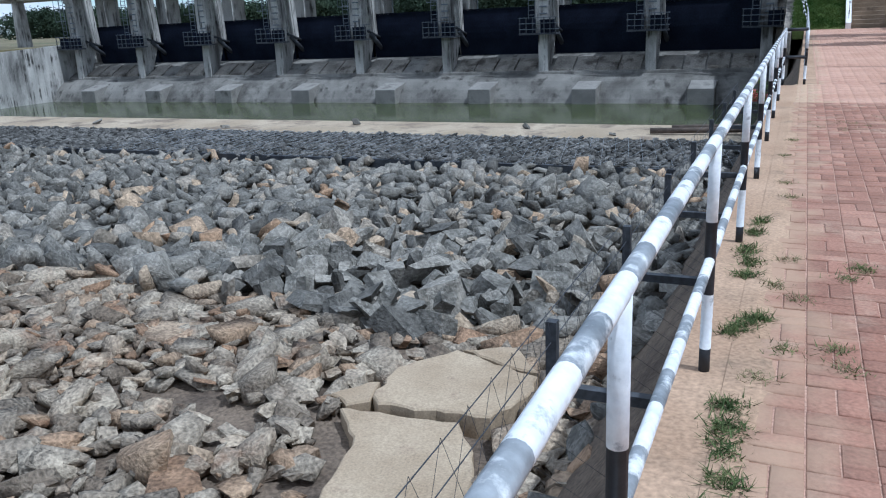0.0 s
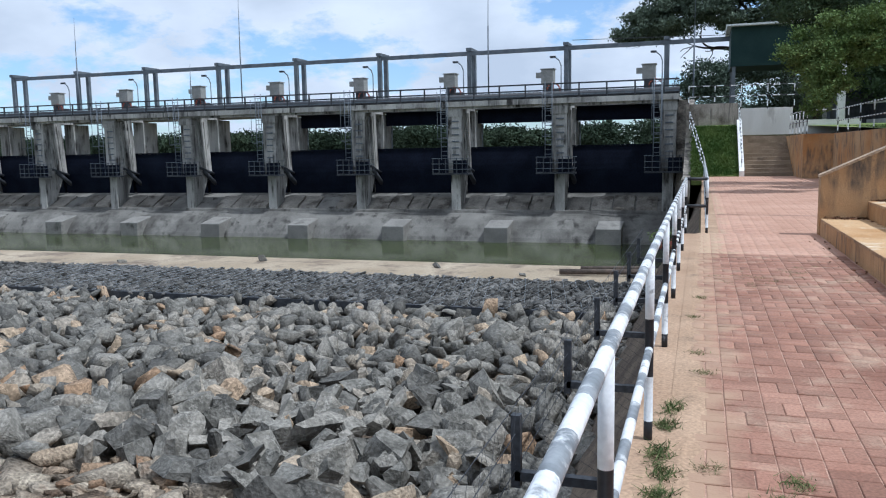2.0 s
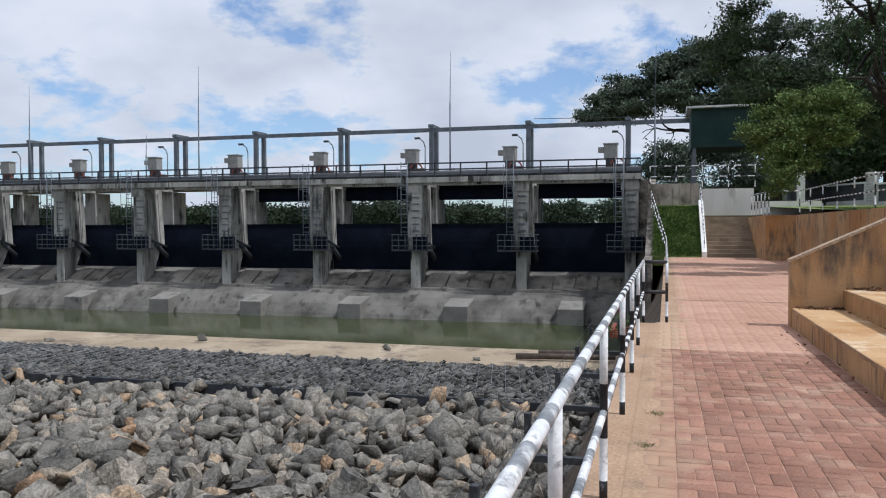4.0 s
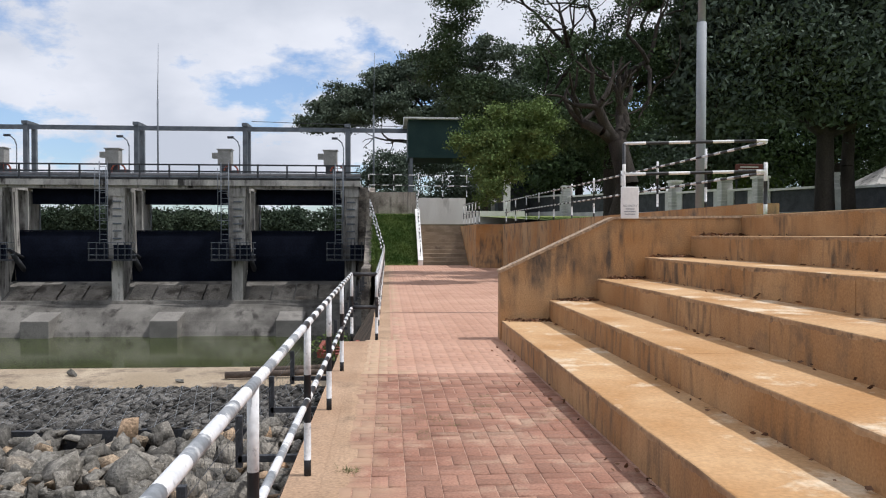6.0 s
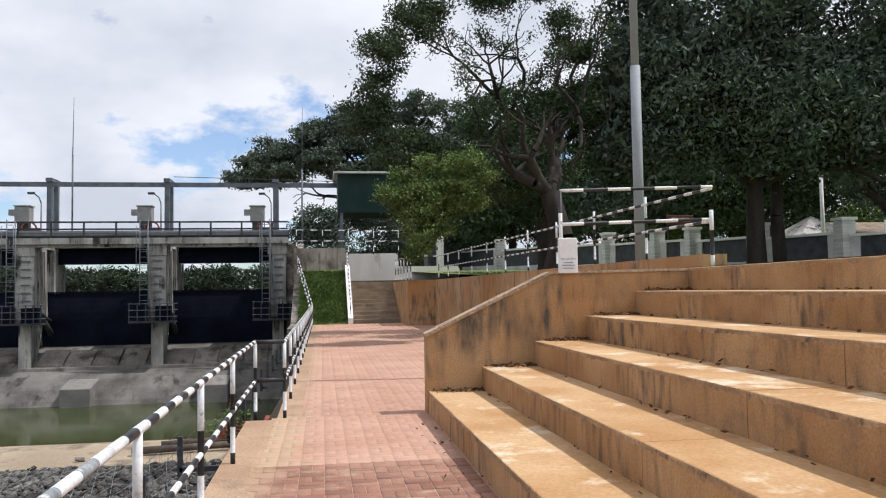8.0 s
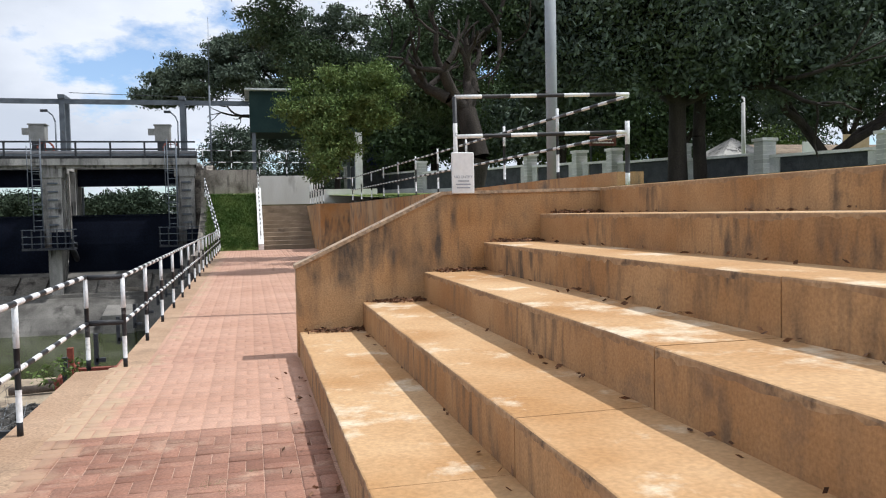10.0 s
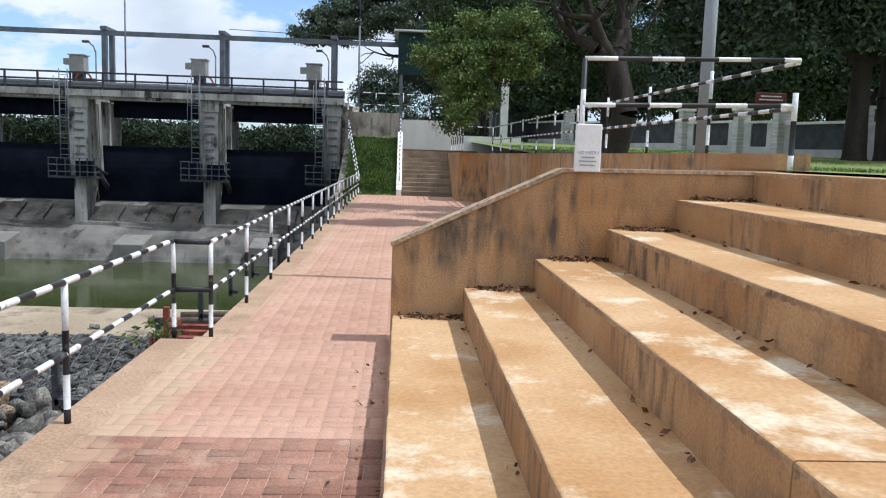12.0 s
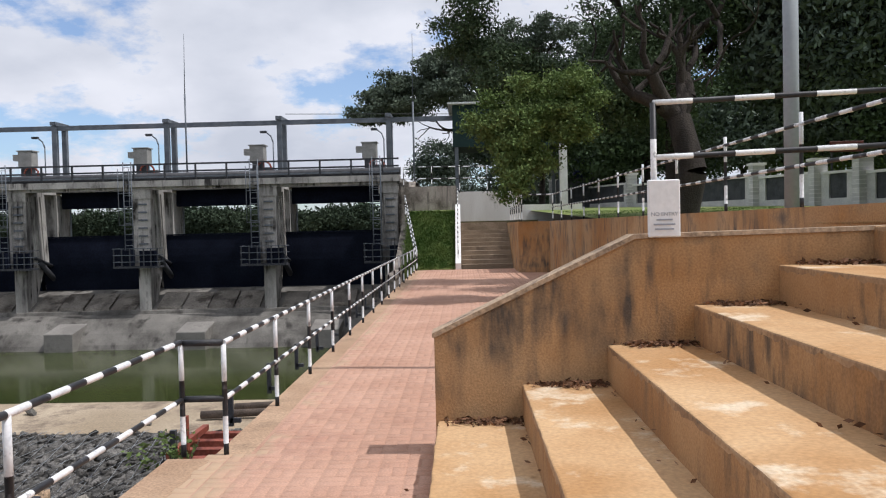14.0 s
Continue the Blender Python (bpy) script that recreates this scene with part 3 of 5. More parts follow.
        pts = [(lx - 0.3, DAM_Y - 0.35, zz), (lx - 0.3, DAM_Y - 0.85, zz), (lx + 0.3, DAM_Y - 0.85, zz), (lx + 0.3, DAM_Y - 0.35, zz)]
        for a, b in zip(pts, pts[1:]):
            tube(bm, a, b, 0.02, sides=5)
    for dx in (-0.3, 0.3):
        tube(bm, (lx + dx, DAM_Y - 0.85, 2.2), (lx + dx, DAM_Y - 0.85, 5.2), 0.02, sides=5)
    part("caged_ladder", bm, M_STEEL, pier)
    # hoist on the deck
    hx, HOIST_Y = px - 1.4, DAM_Y + 3.75
    if i > 0:
        hoist = thing("gate_hoist", (hx, HOIST_Y, 4.58), "grey hoist cabinet with a red handwheel on the dam deck", "hoist", "gate hoists")
        bm = bmesh.new()
        box(bm, hx - 0.42, hx + 0.42, HOIST_Y - 0.35, HOIST_Y + 0.35, 5.80, 6.72)
        bevel(bm, 0.03)
        body = part("cabinet", bm, M_BOX, hoist)
        bm = bmesh.new()
        box(bm, hx - 0.48, hx + 0.48, HOIST_Y - 0.40, HOIST_Y + 0.40, 6.722, 6.78)
        part("cabinet_lid", bm, M_BOX, body)
        bm = bmesh.new()
        box(bm, hx - 0.80, hx - 0.44, HOIST_Y - 0.2, HOIST_Y + 0.2, 6.2, 6.55)
        part("side_box", bm, M_BOX, body)
        bm = bmesh.new()
        box(bm, hx - 0.3, hx + 0.3, HOIST_Y - 0.25, HOIST_Y + 0.25, 4.58, 5.80)
        tube(bm, (hx - 0.1, HOIST_Y, 5.2), (hx + 0.9, HOIST_Y, 5.2), 0.28, sides=10)
        part("gearbox", bm, M_DARKSTEEL, hoist)
        bm = bmesh.new()
        c = Vector((hx + 0.45, HOIST_Y - 0.5, 5.35))
        ring = [c + Vector((math.cos(a) * 0.42, 0, math.sin(a) * 0.42)) for a in [2 * math.pi * k / 16 for k in range(16)]]
        for k in range(16):
            tube(bm, ring[k], ring[(k + 1) % 16], 0.055, sides=6)
        for k in range(0, 16, 4):
            tube(bm, c, ring[k], 0.025, sides=6)
        tube(bm, c, c + Vector((0, 0.35, 0)), 0.05, sides=8)
        part("handwheel", bm, M_RED, hoist, "dull red handwheel")
    # goal-post frame and street lamp
    fr = thing("frame_post", (px - 0.39, DAM_Y + 5, 4.58), "grey steel portal post carrying the long beam", "steel post", "portal posts")
    for yy in (DAM_Y + 5.05, DAM_Y + 6.25):
        bm = bmesh.new()
        box(bm, px - 0.53, px - 0.25, yy - 0.14, yy + 0.14, 4.58, 8.40)
        part("upright", bm, M_STEEL, fr)
    bm = bmesh.new()
    box(bm, px - 0.57, px - 0.21, DAM_Y + 4.8, DAM_Y + 6.5, 8.402, 8.62)
    part("crosshead", bm, M_STEEL, fr)
    if 0 < i:
        lamp = thing("deck_lamp", (px - 0.6, DAM_Y + 4.2, 4.58), "thin curved lamp post on the dam deck", "lamp post", "deck lamps")
        bm = bmesh.new()
        base = Vector((px - 0.6, DAM_Y + 4.2, 4.58))
        arc = [base, base + Vector((0, 0, 2.4)), base + Vector((-0.12, 0, 2.75)), base + Vector((-0.4, 0, 3.0))]
        for a, b in zip(arc, arc[1:]):
            tube(bm, a, b, 0.04, sides=6)
        part("pole", bm, M_STEEL, lamp)
        bm = bmesh.new()
        box(bm, base.x - 0.75, base.x - 0.38, base.y - 0.1, base.y + 0.1, base.z + 2.95, base.z + 3.08)
        part("lamp_head", bm, M_DARKSTEEL, lamp)

x_l, x_r = piers[0] - 0.6, piers[8] + 0.6
dam = thing("dam_deck", ((x_l + x_r) / 2, DAM_Y + 2, 4.3), "concrete service deck across the dam piers", "bridge deck", kind="structure")
bm = bmesh.new()
box(bm, x_l - 14, x_r, DAM_Y - 0.35, DAM_Y + 0.95, 4.24, 4.58)
part("slab", bm, M_CONC, dam)
bm = bmesh.new()
box(bm, x_l - 14, x_r, DAM_Y + 3.25, DAM_Y + 6.6, 4.24, 4.58)
part("rear_slab", bm, M_CONC, dam)
for px in piers:
    bm = bmesh.new()
    box(bm, px - 0.48, px + 0.48, DAM_Y + 0.954, DAM_Y + 3.246, 4.084, 4.50)
    part("cross_slab", bm, M_CONC, dam)
bm = bmesh.new()
box(bm, x_l - 14, x_r, DAM_Y - 0.1, DAM_Y + 0.15, 4.088, 4.236)
part("edge_beam", bm, M_CONC, dam)
rail = thing("deck_railing", ((x_l + x_r) / 2, DAM_Y - 0.3, 4.58), "grey steel railing along the dam deck", "railing")
n_post = int((x_r - x_l + 14) / 1.685)
for k in range(n_post + 1):
    xx = x_l - 14 + k * 1.685
    bm = bmesh.new()
    box(bm, xx - 0.045, xx + 0.045, DAM_Y - 0.34, DAM_Y - 0.26, 4.58, 5.48)
    part("post", bm, M_DARKSTEEL, rail)
for zz in (4.76, 5.06, 5.45):
    bm = bmesh.new()
    box(bm, x_l - 14, x_r, DAM_Y - 0.33, DAM_Y - 0.27, zz - 0.045, zz + 0.045)
    part("rail", bm, M_DARKSTEEL if zz > 5 else M_STEEL, rail)
pipe = thing("service_pipe", ((x_l + x_r) / 2, DAM_Y + 0.9, 4.85), "dark service pipe lying along the dam deck", "pipe")
bm = bmesh.new()
tube(bm, (x_l, DAM_Y + 0.9, 4.86), (x_r, DAM_Y + 0.9, 4.86), 0.22, sides=10)
part("pipe_run", bm, M_DARKSTEEL, pipe)
beam = thing("portal_beam", ((x_l + x_r) / 2, DAM_Y + 2, 7.9), "long grey steel beam across the portal posts", "beam")
bm = bmesh.new()
box(bm, piers[0] - 0.2, 1.74, DAM_Y + 4.97, DAM_Y + 5.13, 8.10, 8.38)
part("front_beam", bm, M_STEEL, beam)
bm = bmesh.new()
tube(bm, (piers[7], DAM_Y + 5.05, 8.75), (1.7, DAM_Y + 5.05, 8.50), 0.02, sides=5)
part("cable", bm, M_DARKSTEEL, beam)

# gates and breast walls
for i in range(8):
    x0, x1 = piers[i] + 0.12, piers[i + 1] - 0.12
    g = thing("sluice_gate", ((x0 + x1) / 2, DAM_Y + 2.5, -1.4), "dark blue-black steel sluice gate, closed", "gate", "sluice gates")
    bm = bmesh.new()
    prof = []
    for k in range(9):
        a = -0.35 + 0.7 * k / 8
        prof.append((DAM_Y + 2.52 - 0.25 * math.cos(a * 4), -1.46 + 3.03 * k / 8))
    prism(bm, prof + [(DAM_Y + 2.85, 1.57), (DAM_Y + 2.85, -1.46)], "x", x0, x1)
    part("skin_plate", bm, M_GATE, g)
    bm = bmesh.new()
    box(bm, x0, x1, DAM_Y + 2.4, DAM_Y + 3.0, 1.575, 1.65)
    part("top_girder", bm, M_GATE, g)
    bm = bmesh.new()
    box(bm, x0, x1, DAM_Y + 2.45, DAM_Y + 2.8, -1.56, -1.465)
    part("bottom_seal", bm, M_DARKSTEEL, g)
    if i >= 4:
        bw = thing("breast_beam", ((x0 + x1) / 2, DAM_Y + 5.5, 3.0), "dark steel stoplog beam hanging under the deck", "beam", "stoplog beams")
        bm = bmesh.new()
        box(bm, x0 + 0.4, x1 - 0.36, DAM_Y + 3.8, DAM_Y + 4.2, 3.28, 4.236)
        part("panel", bm, M_GATE, bw)
        bm = bmesh.new()
        tube(bm, (x0 + 0.50, DAM_Y + 4.6, 1.0), (x0 + 0.50, DAM_Y + 4.6, 3.27), 0.06, sides=6)
        part("guide", bm, M_GALV, bw)

# chute
bm = bmesh.new()
prism(bm, [(57.0, -1.4), (54.7, -1.42), (53.5, -1.75), (51.95, -2.50), (51.90, -2.66), (51.55, -2.68), (50.95, -3.02), (50.4, -3.5), (49.95, -4.05), (49.6, -4.7), (49.6, -5.7), (57.0, -5.7)], "x", piers[0] - 2, -0.63)
chute = structure("spillway_chute", bm, M_CHUTE, "grey stained concrete spillway chute below the gates", "spillway")
for i in range(8):
    x0, x1 = piers[i] + 0.55, piers[i + 1] - 0.55
    for k in range(4):
        if (i * 3 + k) % 5 == 4 and i < 5:
            continue
        a, b = x0 + (x1 - x0) * k / 4 + 0.06, x0 + (x1 - x0) * (k + 1) / 4 - 0.06
        bm = bmesh.new()
        h = 0.08 + 0.12 * random.random()
        prism(bm, [(53.5, -1.77), (53.5, -1.77 + h), (52.12, -2.44 + h), (52.05, -2.48)], "x", a, b)
        part("panel", bm, M_CHUTE2, chute)
for i in range(8):
    cx = -4.97 - PIER_PITCH * i
    bm = bmesh.new()
    prism(bm, [(49.3, -5.6), (49.3, -3.36), (51.3, -2.95), (51.3, -5.6)], "x", cx - 0.76, cx + 0.76)
    bevel(bm, 0.03)
    blk = thing("baffle_block", (cx, 49.4, -4.5), "grey concrete baffle block standing in the pool", "concrete block", "baffle blocks")
    part("block", bm, M_BAFFLE, blk)

# side walls of the basin
bm = bmesh.new()
prism(bm, [(30, -5.7), (30, -0.6), (40, -0.2), (54, 0.35), (60, 0.6), (60, -5.7)], "x", -58.8, -57.9)
structure("wall_west", bm, M_CONC, "stained grey concrete training wall of the basin", "wall")
bm = bmesh.new()
prism(bm, [(54.5, -5.7), (54.5, 4.3), (52, 4.2), (41.2, 0.02), (38.0, 0.0), (38.0, -5.7)], "x", -0.62, -0.28)
box(bm, -1.25, -0.28, 52.3, 60.0, -5.7, 4.22)
wing = structure("wing_wall", bm, M_RUBBLEWALL, "sloping rubble wing wall beside the dam", "wall")
for k, xx in enumerate((x_l - 6.2,)):
    col = thing("bridge_column", (xx, DAM_Y + 0.6, 0.2), "square concrete column under the approach bridge", "column")
    bm = bmesh.new()
    prism(bm, [(xx - 0.6, -0.4), (xx - 0.35, 4.3), (xx + 0.35, 4.3), (xx + 0.6, -0.4)], "y", DAM_Y + 0.2, DAM_Y + 0.9)
    part("shaft", bm, M_CONC, col)

# masts
for (mx, my, zt) in ((-0.35, 52.2, 12.2), (-13.6, 54.6, 13.1), (-32.7, 54.6, 13.2), (-47.8, 54.6, 12.5), (-36.9, 54.2, 8.3)):
    z0 = 3.0 if mx > -1 else 4.58
    mast = thing("lightning_mast", (mx, my, z0), "thin steel lightning mast", "mast", "masts")
    bm = bmesh.new()
    tube(bm, (mx, my, z0), (mx, my, z0 + (zt - z0) * 0.6), 0.05, sides=6)
    tube(bm, (mx, my, z0 + (zt - z0) * 0.6), (mx + 0.05, my, zt), 0.028, 0.012, sides=6)
    part("rod", bm, M_STEEL, mast)

# ---- striped railings ----
BANDS = [(0.20, 0), (0.20, 1)]
POST_BANDS = [(0.30, 0), (0.28, 1), (0.22, 0), (0.10, 1)]


def striped_post(parent, x, y, z0, h=0.9, r=0.021):
    bm = bmesh.new()
    s = h / 0.9
    banded(bm, (x, y, z0 + h), (x, y, z0), r, [(a * s, b) for a, b in POST_BANDS])
    return part("post", bm, (M_WHITE, M_BLACK), parent)


def striped_rail(parent, p, q, r=0.022, mats=(M_WHITE, M_BLACK), bands=BANDS, name="rail"):
    bm = bmesh.new()
    banded(bm, p, q, r, bands)
    return part(name, bm, mats, parent)


rail_near = thing("walkway_railing", (0, 4, 0), "black and white striped pipe railing, paint worn to grey", "railing")
RAIL = [(0.035, -4.0), (0.02, 4.0), (0.008, 9.0), (0.0, 15.38)]
for yy in (-1.50, 0.34, 2.16, 3.82, 5.67, 7.55, 9.45, 11.20, 13.02, 15.38):
    striped_post(rail_near, float(np.interp(yy, [p[1] for p in RAIL], [p[0] for p in RAIL])), yy, -0.01, 0.90)
for (xa, ya), (xb, yb) in zip(RAIL, RAIL[1:]):
    worn = ya < 8
    mats = (M_WHITE, M_GREYBAND) if worn else (M_WHITE, M_BLACK)
    striped_rail(rail_near, (xa, ya, 0.89), (xb, yb, 0.89), 0.0215, mats, [(0.21, 0), (0.19, 1)], "top_rail")
    striped_rail(rail_near, (xa, ya, 0.44), (xb, yb, 0.44), 0.019, mats, [(0.21, 0), (0.19, 1)], "lower_rail")
rail_far = thing("walkway_railing", (0.33, 28, 0), "black and white striped pipe railing beside the pool", "railing")
yy = 15.40
while yy < 41:
    striped_post(rail_far, 0.33, yy, -0.01, 0.88)
    yy += 1.70
striped_rail(rail_far, (0.33, 15.40, 0.88), (0.33, 41.0, 0.88), name="top_rail")
striped_rail(rail_far, (0.33, 15.40, 0.44), (0.33, 41.0, 0.44), 0.02, name="lower_rail")
for zz in (0.88, 0.44):
    striped_rail(rail_far, (0.0, 15.39, zz), (0.33, 15.40, zz), 0.026, (M_BLACK, M_BLACK), name="return_rail")
rail_slope = thing("slope_railing", (-0.2, 46, 2), "black and white striped railing climbing the bank", "railing")
for k in range(5):
    t = k / 4
    striped_post(rail_slope, 0.33 - 0.75 * t, 41.3 + 4.4 * t, 2.3 * t - 0.05, 0.9)
striped_rail(rail_slope, (0.33, 41.0, 0.88), (-0.42, 45.7, 3.2), name="top_rail")
striped_rail(rail_slope, (0.33, 41.0, 0.44), (-0.42, 45.7, 2.76), 0.026, name="lower_rail")

# ---- outer wire fence on brackets ----
for k in range(22):
    yy = 2.41 + k * 1.72
    if yy > 34:
        break
    off = 0.33 if yy > 15.4 else 0.0
    fp = thing("fence_bracket", (off - 0.1, yy, -0.35), "rusty dark angle-iron fence post on a wall bracket", "fence post", "fence brackets")
    bm = bmesh.new()
    box(bm, -0.68 + off * 0.9, -0.09 if off == 0 else -0.27, yy - 0.025, yy + 0.025, -0.36, -0.31)
    part("bracket_arm", bm, M_DARKSTEEL, fp)
    bm = bmesh.new()
    box(bm, -0.70 + off * 0.9, -0.65 + off * 0.9, yy - 0.025, yy + 0.025, -0.40, 0.0)
    part("upright", bm, M_DARKSTEEL, fp)

# ---- bank: grass slope, stairs, walls ----
bm = bmesh.new()
prism(bm, [(41.2, -0.4), (41.2, 0.02), (45.6, 2.45), (46.0, 2.5), (46.0, -0.4)], "x", -0.25, 1.88)
structure("grass_bank", bm, M_TERRACE, "steep grassy bank beside the stairs", "bank")
stair = thing("staircase", (3.1, 41.5, 0), "worn brown concrete stairs up the bank", "stairs", kind="structure")
for k in range(11):
    bm = bmesh.new()
    box(bm, 2.12, 4.24, 41.6 + k * 0.40, 46.0, -0.2 if k == 0 else k * 0.172 - 0.01, (k + 1) * 0.172)
    part("step", bm, M_STAIR, stair)
bm = bmesh.new()
prism(bm, [(41.15, -0.2), (41.15, 0.25), (45.6, 2.75), (46.0, 2.75), (46.0, -0.2)], "x", 1.89, 2.11)
structure("stair_kerb", bm, M_WHITEWALL, "whitewashed sloping kerb of the stairs", "kerb")
krail = thing("kerb_railing", (2.0, 44, 1.4), "black and white striped rail above the stair kerb", "railing")
striped_rail(krail, (2.0, 41.4, 0.95), (2.0, 46.0, 3.5), 0.021, name="top_rail")
for k in range(4):
    striped_post(krail, 2.0, 41.5 + k * 1.4, 0.38 + k * 0.78, 0.62)
bm = bmesh.new()
box(bm, -0.6, 1.95, 46.0, 46.4, -0.2, 3.62)
structure("bank_wall", bm, M_BANKWALL, "stained concrete wall at the top of the bank", "wall")
bm = bmesh.new()
box(bm, 1.96, 4.75, 48.0, 48.3, 1.5, 3.42)
box(bm, 4.76, 8.2, 49.0, 49.3, 1.5, 2.75)
structure("white_wall", bm, M_WHITEWALL, "dirty whitewashed low wall", "wall")
toprail = thing("bank_railing", (1, 46.2, 3.62), "black and white striped railing on the concrete wall", "railing")
for zz in (4.0, 4.55):
    striped_rail(toprail, (-0.5, 46.2, zz), (5.0, 47.0, zz), 0.021, bands=[(0.35, 0), (0.35, 1)])
for k in range(5):
    striped_post(toprail, -0.5 + k * 1.3, 46.2 + k * 0.19, 3.3 if k > 1 else 3.62, 0.95 if k < 2 else 1.3)

# green sheet-metal cabin
cabin = thing("gantry_cabin", (4.2, 56, 2), "dark green sheet-metal cabin on posts with a pale roof", "cabin")
bm = bmesh.new()
box(bm, 1.75, 8.0, 54.0, 58.0, 6.2, 8.55)
part("cladding", bm, M_PANEL, cabin)
bm = bmesh.new()
prism(bm, [(53.6, 8.56), (53.6, 8.66), (56.0, 9.0), (58.4, 8.66), (58.4, 8.56)], "x", 1.5, 8.3)
part("roof", bm, M_ROOF, cabin, "pale corrugated roof")
for (xx, yy) in ((1.95, 54.2), (7.8, 54.2), (1.95, 57.8), (7.8, 57.8)):
    bm = bmesh.new()
    box(bm, xx - 0.1, xx + 0.1, yy - 0.1, yy + 0.1, 1.9, 6.2)
    part("post", bm, M_STEEL, cabin)

# ---- barrier on the end wall and railing along the terrace ----
bar = thing("barrier_railing", (4.7, 15.42, 1.68), "black and white striped barrier across the seating top", "barrier")
LB = [(0.30, 0), (0.32, 1)]
striped_rail(bar, (3.70, 15.42, 2.66), (5.72, 15.42, 2.72), 0.021, bands=LB, name="top_bar")
striped_rail(bar, (3.70, 15.42, 2.24), (5.70, 15.42, 2.30), 0.022, bands=LB, name="lower_bar")
bm = bmesh.new()
banded(bm, (3.70, 15.42, 1.66), (3.70, 15.42, 2.66), 0.024, [(0.72, 0), (0.28, 1)])
part("post", bm, (M_WHITE, M_BLACK), bar)
bm = bmesh.new()
banded(bm, (5.70, 15.42, 1.68), (5.70, 15.42, 2.42), 0.026, [(0.16, 0), (0.32, 1), (0.26, 0)])
part("post", bm, (M_WHITE, M_BLACK), bar)
tr = thing("terrace_railing", (5.7, 26, 1.86), "black and white striped railing along the terrace edge", "railing")
striped_rail(tr, (5.72, 15.45, 2.70), (5.45, 38.0, 2.82), 0.021, bands=[(0.24, 0), (0.24, 1)], name="top_rail")
striped_rail(tr, (5.72, 15.45, 2.28), (5.45, 38.0, 2.36), 0.021, bands=[(0.24, 0), (0.24, 1)], name="lower_rail")
for k in range(10):
    t = (k + 0.9) / 10
    striped_post(tr, 5.72 - 0.27 * t, 15.45 + 22.55 * t, 1.85, 0.98)
tr2 = thing("bank_top_railing", (4.6, 41, 1.9), "black and white striped railing above the stairs", "railing")
striped_rail(tr2, (5.45, 38.0, 2.82), (4.4, 38.6, 2.85), 0.021)
striped_rail(tr2, (4.4, 38.6, 2.85), (4.4, 45.5, 2.95), 0.021)
striped_rail(tr2, (4.4, 38.6, 2.40), (4.4, 45.5, 2.45), 0.021)
for k in range(6):
    striped_post(tr2, 4.4, 38.6 + k * 1.38, 1.85, 1.0)

# sign
sign = thing("no_entry_sign", (3.66, 15.2, 1.68), "white painted sign board with faded lettering on the wall", "sign")
bm = bmesh.new()
box(bm, 3.61, 3.845, 15.22, 15.27, 1.63, 2.06)
bevel(bm, 0.008)
part("board", bm, M_SIGN, sign)


def lettering(text, x, y, z, size, parent, mat, name="lettering"):
    cu = bpy.data.curves.new(name, "FONT")
    cu.body, cu.size, cu.align_x, cu.extrude = text, size, "CENTER", 0.001
    tmp = new(name, cu)
    dg = bpy.context.evaluated_depsgraph_get()
    me = bpy.data.meshes.new_from_object(tmp.evaluated_get(dg))
    bpy.data.objects.remove(tmp)
    me.materials.clear()
    me.materials.append(mat)
    ob = new(name, me)
    ob.parent = parent
    ob.matrix_parent_inverse = parent.matrix_basis.inverted()
    ob.matrix_basis = pose(x, y, z, 90, 0, 0)
    return ob


lettering("NO ENTRY", 3.725, 15.216, 1.79, 0.040, sign, M_SIGNTEXT)
for k, wd in enumerate((0.06, 0.08, 0.07)):
    bm = bmesh.new()
    box(bm, 3.725 - wd, 3.725 + wd, 15.214, 15.218, 1.755 - k * 0.035, 1.767 - k * 0.035)
    part("text_bar", bm, M_SIGNTEXT, sign)

# street lamp pole
lp = thing("street_lamp", (6.06, 18.6, 1.72), "tall grey galvanised street lamp pole", "street lamp")
bm = bmesh.new()
tube(bm, (6.06, 18.6, 1.6), (6.06, 18.6, 5.2), 0.085, sides=14)
tube(bm, (6.06, 18.6, 5.2), (6.06, 18.6, 9.5), 0.068, sides=14)
part("pole", bm, M_GALV, lp)
bm = bmesh.new()
tube(bm, (6.06, 18.6, 9.5), (5.4, 18.6, 9.9), 0.04, sides=8)
part("arm", bm, M_GALV, lp)

